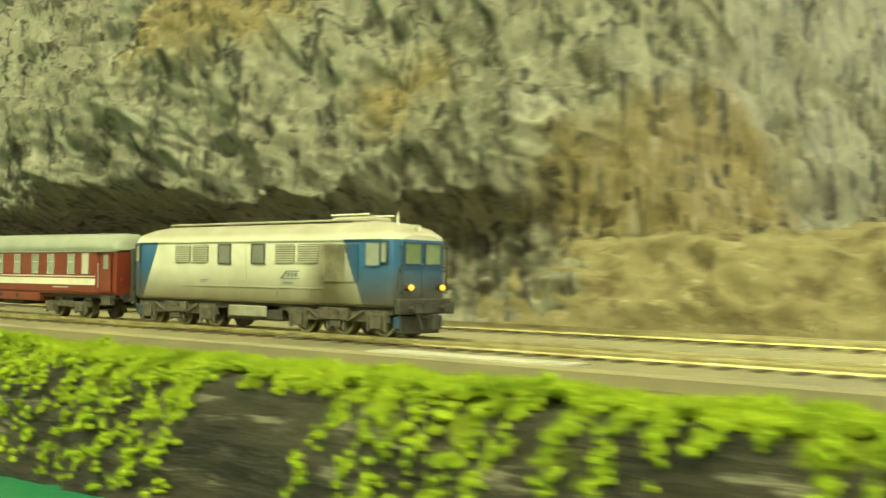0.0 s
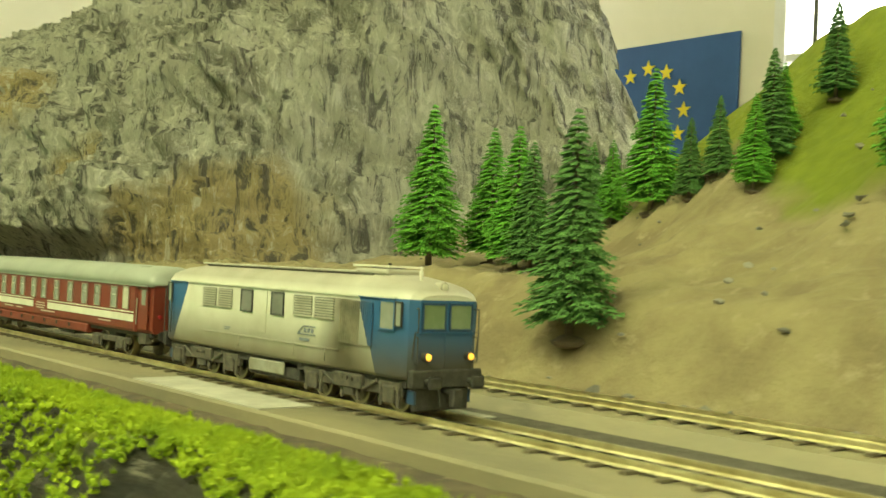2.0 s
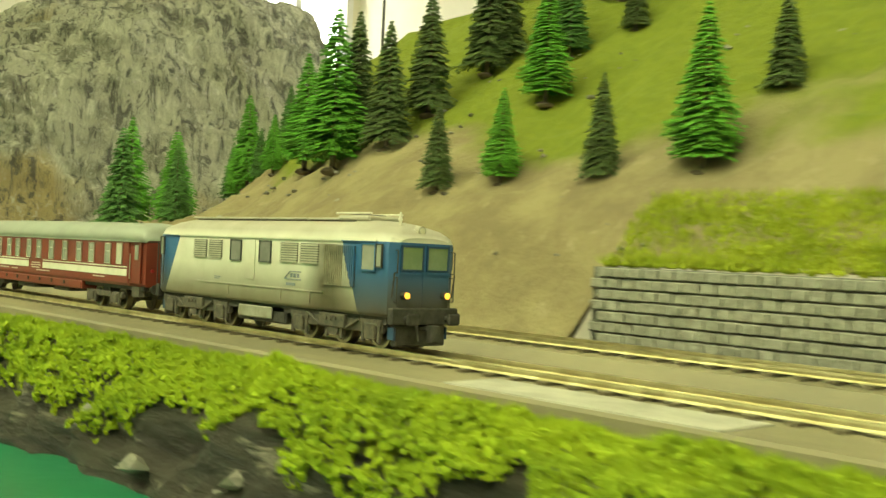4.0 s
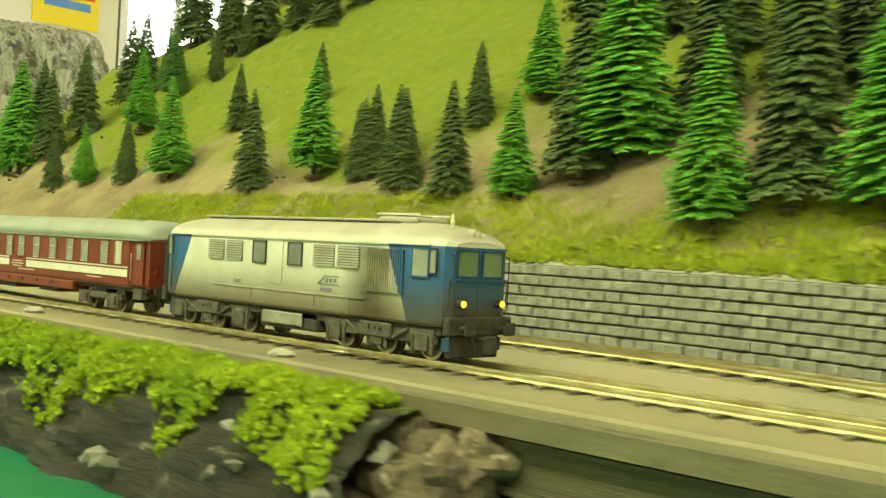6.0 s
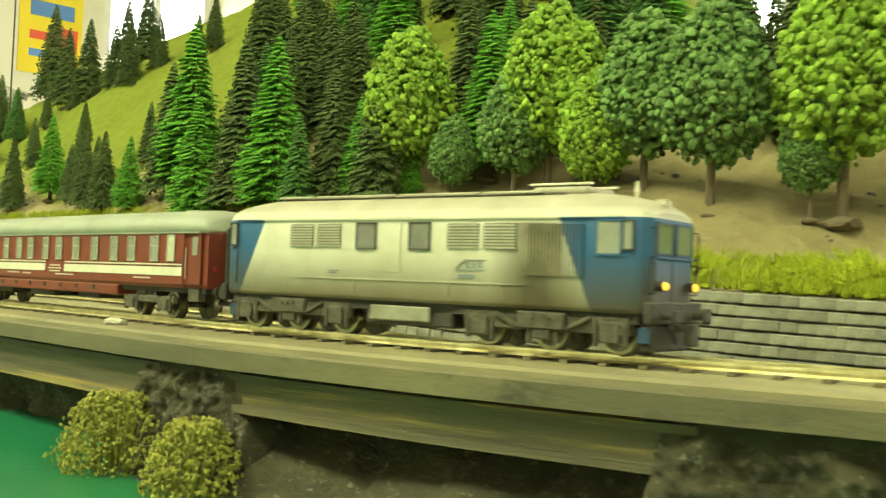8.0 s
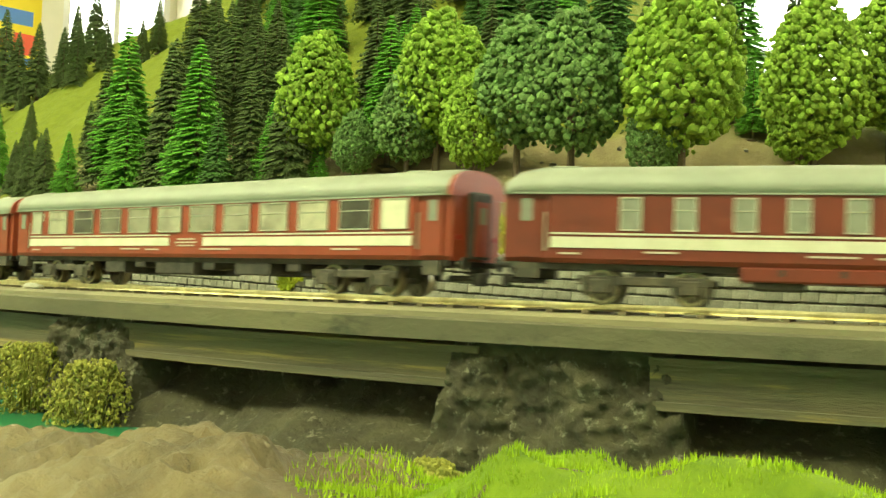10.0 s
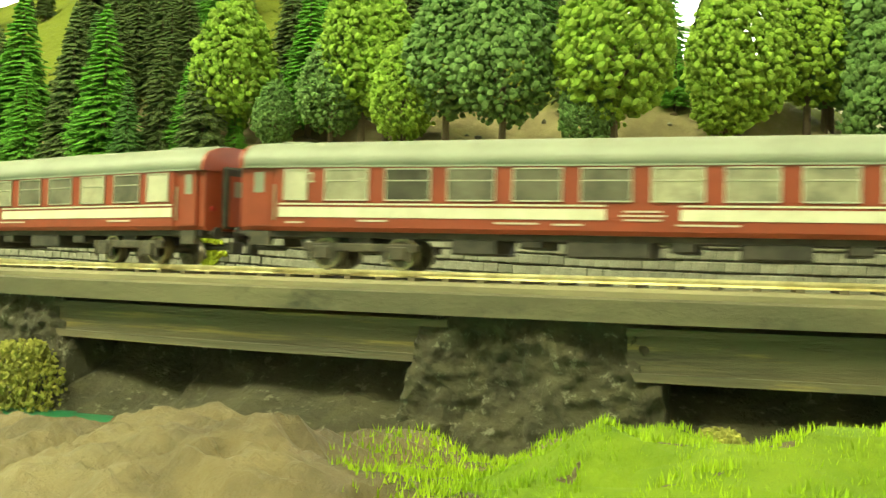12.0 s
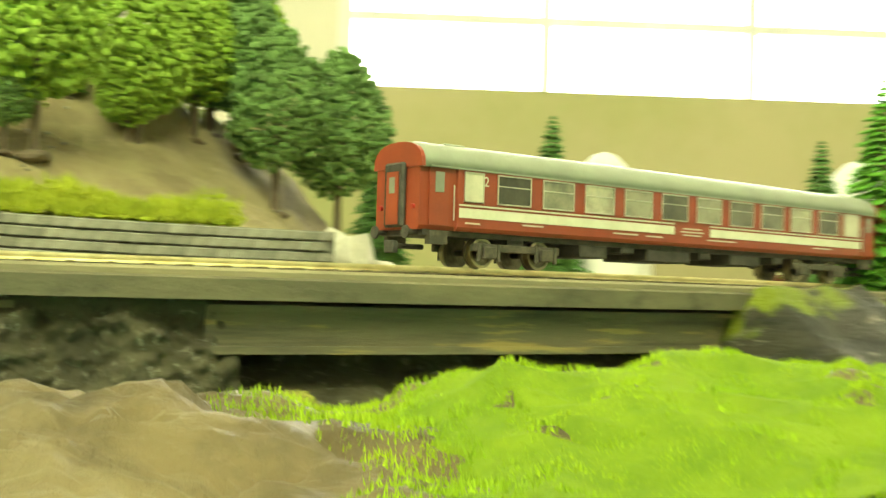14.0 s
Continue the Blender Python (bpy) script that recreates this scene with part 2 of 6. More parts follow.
def flag():
    blue = mat("blue_flag_cloth", (0.025, 0.085, 0.24), 0.8, second=(0.032, 0.10, 0.28), scale=6, bump=0.002, bump_scale=12)
    gold = mat("yellow_star_cloth", (0.75, 0.62, 0.03), 0.8)
    w, h, y = 0.72, 0.48, 2.69
    root = tagged(empty("wall_flag", pose(-1.50, y, 0.385)), "blue wall flag with a ring of yellow stars", "flag")
    part("cloth", surface_cloth(w, h), blue, root)
    for i in range(12):
        a = radians(30 * i)
        bm = bmesh.new()
        cx, cz = w / 2 + 0.155 * math.cos(a), h / 2 + 0.155 * math.sin(a)
        ring = []
        for k in range(10):
            r = 0.030 if k % 2 == 0 else 0.012
            b = radians(90 + 36 * k)
            ring.append(bm.verts.new((cx - w / 2 + r * math.cos(b), -0.012, cz + r * math.sin(b))))
        bm.faces.new(ring)
        g = bmesh.ops.extrude_face_region(bm, geom=list(bm.faces))
        for v in g["geom"]:
            if isinstance(v, bmesh.types.BMVert):
                v.co.y += 0.003
        bmesh.ops.recalc_face_normals(bm, faces=bm.faces)
        part("star", bm, gold, root)


def surface_cloth(w, h):
    bm = bmesh.new()
    box(bm, -w / 2, w / 2, -0.008, 0.0, 0, h)
    return bm


# ---- ground ----
def track_coords(x, y):
    """Length along the near track and distance to its left."""
    if x < BEND_X:
        return x, y
    dx, dy = x - BEND_X, BEND_R - y
    return BEND_X + math.atan2(dx, dy) * BEND_R, BEND_R - math.hypot(dx, dy)


def ground_height(x, y):
    s, o = track_coords(x, y)
    # valley floor beside the mountain
    valley = -0.003 + 0.046 * step(0.112, 0.185, o) + 0.12 * max(0.0, o - 0.2)
    # wooded slope above the retaining wall
    a = o - 0.145
    hill = 0.036 + 0.012 * step(0, 0.02, a) + 0.82 * max(0.0, min(a - 0.012, 0.25)) + 0.80 * max(0.0, a - 0.262)
    # lower terrace at the bend
    low = 0.036 + 0.012 * step(0, 0.02, a) + 0.045 * step(0.02, 0.12, a) + 0.075 * step(0.14, 0.26, a) - 0.25 * max(0.0, a - 0.28)
    k = step(1.60, 2.05, s + 0.25 * o)
    k2 = step(1.95, 2.32, x)
    right = hill * (1 - k) + low * k
    right = right * (1 - k2) + (-0.01) * k2
    w = step(0.36, 0.80, x + 1.2 * (min(o, 0.4) - 0.2) - 1.8 * max(0.0, o - 0.4))
    z = valley * (1 - w) + right * w
    return z - far_drop(s) * w


def hill_ground():
    ss, oo = span(-0.02, 2.42, 210), [0.117 + 0.775 * (i / 90) ** 1.35 for i in range(91)]
    def pt(s, o):
        o2 = min(o, 0.76) if s > BEND_X else o
        if s > 1.0:
            o2 = max(o2, 0.1455)
        p = beside(s, o2, 0)
        z = ground_height(p.x, p.y)
        if s <= 1.0:
            f = step(0.117, 0.165, o)
            z = z * f - 0.0085 * (1 - f)
        k = step(0.15, 0.2, o)
        z += 0.007 * (ridge(p.x * 30, p.y * 30, 2.0) - 1.0) * step(0.125, 0.15, o) * (1 - step(0.40, 0.60, s)) * (1 - 0.7 * step(0.2, 0.26, o))
        z += k * (0.011 * fbm(p.x * 9, p.y * 9, 1.3) + 0.0045 * fbm(p.x * 40, p.y * 40, 4.1)) + 0.0025 * fbm(p.x * 90, p.y * 90, 7)
        return (p.x, p.y, z)
    ob = surface("ground", ss, oo, pt, M_HILL)
    return tagged(ob, "sandy hillside with patches of yellow-green grass", "hillside", kind="structure")


def hill_material():
    """Sand low on the slope and on bare patches, grass higher up."""
    m = mat("hillside", (0.325, 0.275, 0.13), 0.88, second=(0.22, 0.175, 0.085), scale=22, third=(0.40, 0.33, 0.19), third_scale=70, third_mix=(0.58, 0.75), bump=0.0025, bump_scale=160)
    n, l, b = nodes_of(m)
    tc, sep = n.new("ShaderNodeTexCoord"), n.new("ShaderNodeSeparateXYZ")
    l.new(tc.outputs["Object"], sep.inputs[0])
    t1 = n.new("ShaderNodeTexNoise")
    t1.inputs["Scale"].default_value, t1.inputs["Detail"].default_value = 7.0, 5
    l.new(tc.outputs["Object"], t1.inputs[0])
    add = n.new("ShaderNodeMath")
    add.operation = "MULTIPLY_ADD"
    l.new(t1.outputs[0], add.inputs[0])
    add.inputs[1].default_value = 0.24
    l.new(sep.outputs["Z"], add.inputs[2])
    r = n.new("ShaderNodeMapRange")
    r.inputs[1].default_value, r.inputs[2].default_value = 0.222, 0.250
    l.new(add.outputs[0], r.inputs[0])
    g = n.new("ShaderNodeTexNoise")
    g.inputs["Scale"].default_value, g.inputs["Detail"].default_value = 120, 6
    l.new(tc.outputs["Object"], g.inputs[0])
    gc = n.new("ShaderNodeMix")
    gc.data_type = "RGBA"
    gc.inputs[6].default_value, gc.inputs[7].default_value = (0.12, 0.16, 0.006, 1), (0.235, 0.275, 0.014, 1)
    l.new(g.outputs[0], gc.inputs[0])
    x = n.new("ShaderNodeMix")
    x.data_type = "RGBA"
    old = b.inputs["Base Color"].links[0].from_socket
    l.new(r.outputs[0], x.inputs[0])
    l.new(old, x.inputs[6])
    l.new(gc.outputs[2], x.inputs[7])
    l.new(x.outputs[2], b.inputs["Base Color"])
    return m


def rock_material():
    """Grey layered rock with ochre stains."""
    m = mat("layered_rock", (0.60, 0.585, 0.43), 0.62, second=(0.29, 0.28, 0.19), scale=20, mix=(0.48, 0.62), third=(0.66, 0.63, 0.52), third_scale=80, third_mix=(0.58, 0.65), bump=0.014, bump_scale=60)
    n, l, b = nodes_of(m)
    tc, sep = n.new("ShaderNodeTexCoord"), n.new("ShaderNodeSeparateXYZ")
    l.new(tc.outputs["Object"], sep.inputs[0])
    t = n.new("ShaderNodeTexNoise")
    t.inputs["Scale"].default_value, t.inputs["Detail"].default_value = 6.5, 6
    l.new(tc.outputs["Object"], t.inputs[0])
    # ochre patches: along the mountain's foot, under one ledge, and a streak down the far side
    mp = n.new("ShaderNodeMapping")
    mp.inputs["Scale"].default_value = (1.0, 0.35, 1.6)
    l.new(tc.outputs["Object"], mp.inputs[0])
    spread = None
    for place, size in (((0.10, 0.07, 0.10), 0.17), ((-0.13, 0.05, 0.20), 0.10), ((-0.30, 0.06, 0.30), 0.12)):
        vx = n.new("ShaderNodeVectorMath")
        vx.operation = "DISTANCE"
        l.new(mp.outputs[0], vx.inputs[0])
        vx.inputs[1].default_value = place
        near = n.new("ShaderNodeMapRange")
        near.inputs[1].default_value, near.inputs[2].default_value, near.inputs[3].default_value, near.inputs[4].default_value = 0.01, size, 0.30, -0.085
        l.new(vx.outputs["Value"], near.inputs[0])
        if spread is None:
            spread = near.outputs[0]
        else:
            mx = n.new("ShaderNodeMath")
            mx.operation = "MAXIMUM"
            l.new(spread, mx.inputs[0])
            l.new(near.outputs[0], mx.inputs[1])
            spread = mx.outputs[0]
    sm = n.new("ShaderNodeMath")
    l.new(t.outputs[0], sm.inputs[0])
    l.new(spread, sm.inputs[1])
    r = n.new("ShaderNodeMapRange")
    r.inputs[1].default_value, r.inputs[2].default_value = 0.56, 0.68
    l.new(sm.outputs[0], r.inputs[0])
    x = n.new("ShaderNodeMix")
    x.data_type = "RGBA"
    l.new(r.outputs[0], x.inputs[0])
    l.new(b.inputs["Base Color"].links[0].from_socket, x.inputs[6])
    x.inputs[7].default_value = (0.55, 0.44, 0.20, 1)
    # slanting striations: relief, with its clefts darkened in the colour too
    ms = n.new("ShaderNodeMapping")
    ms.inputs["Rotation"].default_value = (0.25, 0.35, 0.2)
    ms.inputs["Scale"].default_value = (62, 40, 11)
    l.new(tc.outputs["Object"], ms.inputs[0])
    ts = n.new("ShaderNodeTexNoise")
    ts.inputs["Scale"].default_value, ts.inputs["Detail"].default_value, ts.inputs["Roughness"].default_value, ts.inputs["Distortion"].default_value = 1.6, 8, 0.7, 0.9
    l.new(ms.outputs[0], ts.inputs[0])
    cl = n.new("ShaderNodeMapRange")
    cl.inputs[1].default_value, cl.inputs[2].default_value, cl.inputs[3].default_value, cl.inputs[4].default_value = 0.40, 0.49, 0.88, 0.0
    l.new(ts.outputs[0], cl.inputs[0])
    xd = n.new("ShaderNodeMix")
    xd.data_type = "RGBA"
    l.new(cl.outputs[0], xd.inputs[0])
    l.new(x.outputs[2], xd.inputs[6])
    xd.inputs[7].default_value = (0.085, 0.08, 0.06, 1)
    # crests of the same relief, lightened in the colour
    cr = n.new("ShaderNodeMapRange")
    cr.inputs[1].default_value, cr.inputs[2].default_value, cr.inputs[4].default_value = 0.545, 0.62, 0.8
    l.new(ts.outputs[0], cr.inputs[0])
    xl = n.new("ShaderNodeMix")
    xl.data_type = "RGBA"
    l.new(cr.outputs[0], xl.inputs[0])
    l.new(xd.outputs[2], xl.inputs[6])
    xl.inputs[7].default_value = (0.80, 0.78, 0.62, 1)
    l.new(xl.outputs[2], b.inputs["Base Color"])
    bs = n.new("ShaderNodeBump")
    bs.inputs["Strength"].default_value, bs.inputs["Distance"].default_value = 1.0, 0.030
    l.new(ts.outputs[0], bs.inputs["Height"])
    l.new(b.inputs["Normal"].links[0].from_socket, bs.inputs["Normal"])
    l.new(bs.outputs[0], b.inputs["Normal"])
    return m


M_HILL = hill_material()
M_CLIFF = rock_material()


def polyline(pts, w):
    """The point at w (0 to 1) of a chain of equal steps."""
    k = min(w * (len(pts) - 1), len(pts) - 1.0001)
    i = int(k)
    f = k - i
    return [a + (b - a) * f for a, b in zip(pts[i], pts[i + 1])]


CLIFF = []


def cliff():
    """The overhanging mountain over the tracks, turning into a steep face that recedes to the right."""
    over = [(0.16, -0.004), (0.175, 0.03), (0.165, 0.055), (0.105, 0.064), (0.080, 0.078), (0.078, 0.115), (0.10, 0.165), (0.14, 0.22), (0.20, 0.285), (0.30, 0.35), (0.43, 0.41), (0.8, 0.44)]
    mid = [(0.115, -0.004), (0.122, 0.02), (0.130, 0.036), (0.130, 0.050), (0.110, 0.066), (0.112, 0.105), (0.15, 0.155), (0.20, 0.21), (0.26, 0.27), (0.36, 0.33), (0.48, 0.39), (0.66, 0.40)]
    right = [(0.145, -0.004), (0.165, 0.02), (0.20, 0.04), (0.25, 0.058), (0.31, 0.075), (0.36, 0.105), (0.40, 0.15), (0.44, 0.205), (0.49, 0.265), (0.54, 0.32), (0.58, 0.35), (0.64, 0.355)]
    far = [(0.17, -0.01), (0.22, -0.01), (0.28, 0.0), (0.34, 0.01), (0.40, 0.02), (0.46, 0.04), (0.52, 0.07), (0.57, 0.10), (0.60, 0.13), (0.63, 0.15), (0.66, 0.16), (0.68, 0.16)]
    def pt(u, w):
        a, b, c, d = (polyline(q, w) for q in (over, mid, right, far))
        k1, k2, k3 = step(-0.30, -0.11, u), step(-0.05, 0.10, u), step(0.0, 0.13, u)
        y, z = (a[i] * (1 - k1) + b[i] * k1 for i in (0, 1))
        y, z = y * (1 - k2) + c[0] * k2, z * (1 - k2) + c[1] * k2
        y, z = y * (1 - k3) + d[0] * k3, z * (1 - k3) + d[1] * k3
        amp = step(0.0, 0.10, w)
        big = fbm(u * 7, y * 7, z * 9)
        slab = ridge(u * 10 + z * 6, y * 8, z * 7 - u * 3)
        groove = ridge(u * 34 + z * 22, y * 16, z * 9, 4)
        crag = abs(fbm(u * 26, y * 26, z * 26, 4))
        # combed, nearly upright folds on the upper face; pitted, flaky plaster low on the overhang
        fold = ridge(u * 62 + z * 26 + 1.5 * big, y * 20, z * 7, 3) - 1.0
        flake = ridge(u * 48, y * 40, z * 70, 4) - 1.0
        up = step(0.46, 0.62, w) * step(-0.42, -0.12, u + 0.3 * (z - 0.2))
        n = 0.020 * big + 0.017 * (slab - 1.0) + 0.012 * (groove - 1.0) * step(0.42, 0.6, w) + 0.010 * (0.4 - crag) + 0.003 * fbm(u * 80, y * 80, z * 80)
        n += 0.011 * fold * up + 0.007 * flake * (1 - up)
        return (u + 0.006 * fbm(u * 20, 3, z * 20), y - n * amp, z + 0.5 * n * amp)
    CLIFF.append(pt)
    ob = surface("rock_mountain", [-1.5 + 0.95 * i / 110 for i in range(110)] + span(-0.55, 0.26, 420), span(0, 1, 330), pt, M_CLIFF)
    return tagged(ob, "grey layered rock mountain overhanging the tracks with ochre stains", "rock")


def base_board():
    bm = along("b", -1.6, 2.9, 120, [(-0.042, -0.0132), (-0.042, -0.0045), (-0.0405, -0.0035), (0.028, -0.0035), (0.028, -0.0132)], M_BOARD)
    tagged(part("near_track_board", bm, M_BOARD), "grey painted board carrying the near track", "track board", kind="structure")
    bm = along("f", 1.57, 2.9, 60, [(-0.0436, -0.0136), (-0.0438, -0.0070), (-0.0424, -0.0062), (-0.0424, -0.0136)], M_FASCIA)
    tagged(part("bridge_fascia", bm, M_FASCIA), "dark stained plank along the bridge's edge", "fascia", kind="structure")
    bm = along("b", -1.6, 2.9, 120, [(0.0285, -0.016), (0.0285, -0.0075), (0.15, -0.0075), (0.15, -0.016)], M_BALLAST, sink=True)
    tagged(part("far_track_board", bm, M_BALLAST), "dark trackbed board under the far track", "track board", kind="structure")
    bm = along("b", -1.6, 2.9, 120, [(0.064, -0.0074), (0.068, -0.0018), (0.116, -0.0018), (0.120, -0.0074)], M_BOARD, sink=True)
    tagged(part("far_track_bed", bm, M_BOARD), "grey raised bed of the far track", "track bed", kind="structure")


def rail_track(name, off, s0, s1, label, up=0.0, sink=False):
    root = tagged(empty(name, pose(0, 0, up)), label, "railway track")
    for side in (-0.00825, 0.00825):
        c = off + side
        bm = along("r", s0, s1, 150, [(c - 0.0013, -0.0025), (c - 0.0005, -0.0018), (c - 0.00065, -0.0008), (c - 0.0006, 0.0), (c + 0.0006, 0.0), (c + 0.00065, -0.0008), (c + 0.0005, -0.0018), (c + 0.0013, -0.0025)], M_RAIL, sink=sink)
        part("rail", bm, M_RAIL, root, "bright nickel rail")
    bm = boxes((-0.0013, 0.0013, -0.0145, 0.0145, -0.0034, -0.0024))
    first = part("sleeper", bm, M_SLEEPER, root)
    k = int((s1 - s0) / 0.0125)
    lo = int((0.1 - s0) / 0.0125)
    rest = bmesh.new()
    for i in range(k):
        s = s0 + 0.0125 * (i + 0.5)
        p, a = line(s)
        q = beside(s, off, 0)
        m = Matrix.Translation((q.x, q.y, -far_drop(s) if sink else 0.0)) @ Matrix.Rotation(a, 4, "Z")
        if lo <= i < lo + 190:
            ob = first if i == lo else new("sleeper", first.data)
            ob.parent = root
            ob.matrix_basis = m
        else:
            g = bmesh.ops.create_cube(rest, size=1.0)
            for v in g["verts"]:
                v.co = m @ Vector((v.co.x * 0.0026, v.co.y * 0.029, -0.0029 + v.co.z * 0.001))
    ob = part("sleepers_beyond", rest, M_SLEEPER, root)
    ob["kind"] = "stuff"


def dirt_strip():
    def pt(s, w):
        o = -0.0425 - 0.030 * w * (1 - step(0.6, 0.92, s)) - 0.002 * w
        p = beside(s, o, 0)
        return (p.x, p.y, -0.0088 - 0.002 * w + 0.0012 * fbm(p.x * 70, p.y * 70, 3))
    tagged(surface("dirt_strip", span(-1.2, 0.95, 220), span(0, 1, 12), pt, M_DIRT), "dark earthy strip between board and moss", "earth", kind="structure")


M_DIRT = mat("dark_earth", (0.10, 0.08, 0.05), 0.9, second=(0.16, 0.125, 0.07), scale=70, third=(0.32, 0.26, 0.15), third_scale=160, third_mix=(0.62, 0.7), bump=0.0015, bump_scale=400)


def ochre_bank():
    """The rough brown foot of the mountain beside the far track."""
    m = mat("brown_rubble_rock", (0.34, 0.29, 0.14), 0.85, second=(0.17, 0.13, 0.06), scale=38, mix=(0.5, 0.62), third=(0.56, 0.50, 0.33), third_scale=110, third_mix=(0.6, 0.7), bump=0.005, bump_scale=130)
    def pt(s, w):
        o, z = polyline([(0.114, -0.012), (0.117, 0.010), (0.123, 0.028), (0.136, 0.041), (0.158, 0.047), (0.185, 0.046), (0.22, 0.036)], w)
        k = step(-0.12, -0.04, s) * (1 - step(0.28, 0.42, s))
        n = (0.009 * fbm(s * 24, o * 30, z * 40) + 0.008 * (ridge(s * 40, o * 40, z * 45) - 1.0)) * step(0.0, 0.2, w)
        return (s, o - n * 0.8 + 0.02 * (1 - k), (z + 0.6 * n) * k - 0.012 * (1 - k))
    tagged(surface("brown_bank", span(-0.12, 0.43, 170), span(0, 1, 60), pt, m), "rough brown rubble bank at the mountain's foot", "rock bank", kind="structure")


def boulders():
    m = mat("ochre_boulder", (0.22, 0.175, 0.10), 0.75, second=(0.10, 0.08, 0.05), scale=120, third=(0.46, 0.40, 0.27), third_scale=200, third_mix=(0.58, 0.68), bump=0.002, bump_scale=300, vary=0.3)
    rnd = random.Random(5)
    for i in range(22):
        f = rnd.random()
        bm = bmesh.new()
        bmesh.ops.create_icosphere(bm, subdivisions=3, radius=rnd.uniform(0.006, 0.0135))
        for v in bm.verts:
            v.co *= 1 + 0.45 * fbm(v.co.x * 90 + i * 3, v.co.y * 90, v.co.z * 90, 4)
            v.co.z *= 0.8
        ob = part("boulder", bm, m)
        ob.matrix_basis = Matrix.Translation(beside(1.562 + 0.050 * rnd.random() + 0.01 * f, -0.040 - 0.036 * f, -0.020 - 0.038 * f))
        tagged(ob, "rough ochre boulder stacked at the bridge's abutment", "boulder", group="abutment boulders")


def patches():
    for s0, s1, o0, o1, z in ((0.365, 0.47, -0.0405, -0.017, -0.0033), (0.40, 0.50, 0.038, 0.052, -0.0072), (1.09, 1.19, -0.0405, -0.017, -0.0033), (1.08, 1.16, 0.036, 0.053, -0.0072), (0.0, 0.09, -0.0405, -0.027, -0.0033)):
        tagged(part("filler_patch", along("p", s0, s1, 6, [(o0, z - 0.001), (o0, z + 0.0004), (o1, z + 0.0004), (o1, z - 0.001)], M_BOARD_WHITE), M_BOARD_WHITE), "whitish dried filler patch on the grey track board", "filler patch", group="filler patches")
    for s, o in ((1.288, -0.032), (1.50, -0.034), (1.83, -0.03)):
        bm = bmesh.new()
        bmesh.ops.create_icosphere(bm, subdivisions=2, radius=0.005)
        for v in bm.verts:
            v.co *= 1 + 0.4 * fbm(v.co.x * 150, v.co.y * 150, s)
            v.co.z *= 0.4
        ob = part("plaster_crumb", bm, M_BOARD_WHITE)
        ob.matrix_basis = Matrix.Translation(beside(s, o, -0.0025))
        tagged(ob, "small whitish plaster crumb lying on the track board", "crumb", group="plaster crumbs")


# ---- camera side: moss bank, rock, water, bridge ----
def bank_shift(s):
    """The moss crest stands back from the board on the first stretch."""
    return -0.024 * (1 - step(0.55, 0.95, s))


BANK = []


def bank():
    def pt(s, w):
        prof = [(-0.041, -0.012), (-0.046, -0.0105), (-0.054, -0.0115), (-0.063, -0.017), (-0.070, -0.027), (-0.075, -0.040), (-0.080, -0.052), (-0.086, -0.066), (-0.092, -0.09)]
        o, z = polyline(prof, w)
        o += bank_shift(s) * step(0.0, 0.12, w) * (1 + 0.6 * w)
        p = beside(s, o, z)
        amp = step(0.0, 0.15, w)
        n = 0.007 * fbm(p.x * 22, p.y * 22, z * 22) + 0.006 * (ridge(p.x * 30, p.y * 30 + 5, z * 60) - 1) * step(0.35, 0.6, w)
        return (p.x, p.y - n * amp, z + 0.5 * n * amp)
    BANK.append(pt)
    ob = surface("moss_bank", span(-1.2, 1.585, 330), span(0, 1, 60), pt, M_BANK)
    tagged(ob, "mossy embankment of dark layered rock beside the track board", "embankment", kind="structure")


def bank_material():
    m = mat("mossy_rock", (0.060, 0.054, 0.036), 0.45, second=(0.27, 0.25, 0.18), scale=30, mix=(0.57, 0.64), stretch=(1, 1, 5.0), third=(0.028, 0.028, 0.020), third_scale=22, third_mix=(0.50, 0.60), bump=0.006, bump_scale=70)
    n, l, b = nodes_of(m)
    tc, sep = n.new("ShaderNodeTexCoord"), n.new("ShaderNodeSeparateXYZ")
    l.new(tc.outputs["Object"], sep.inputs[0])
    t = n.new("ShaderNodeTexNoise")
    t.inputs["Scale"].default_value, t.inputs["Detail"].default_value = 26, 7
    l.new(tc.outputs["Object"], t.inputs[0])
    a = n.new("ShaderNodeMath")
    a.operation = "MULTIPLY_ADD"
    l.new(t.outputs[0], a.inputs[0])
    a.inputs[1].default_value = 0.14
    l.new(sep.outputs["Z"], a.inputs[2])
    r = n.new("ShaderNodeMapRange")
    r.inputs[1].default_value, r.inputs[2].default_value = 0.060, 0.068
    l.new(a.outputs[0], r.inputs[0])
    g = n.new("ShaderNodeTexNoise")
    g.inputs["Scale"].default_value, g.inputs["Detail"].default_value = 160, 5
    l.new(tc.outputs["Object"], g.inputs[0])
    gc = n.new("ShaderNodeMix")
    gc.data_type = "RGBA"
    gc.inputs[6].default_value, gc.inputs[7].default_value = (0.13, 0.18, 0.007, 1), (0.34, 0.41, 0.02, 1)
    l.new(g.outputs[0], gc.inputs[0])
    x = n.new("ShaderNodeMix")
    x.data_type = "RGBA"
    l.new(r.outputs[0], x.inputs[0])
    l.new(b.inputs["Base Color"].links[0].from_socket, x.inputs[6])
    l.new(gc.outputs[2], x.inputs[7])
    l.new(x.outputs[2], b.inputs["Base Color"])
    return m


M_BANK = bank_material()


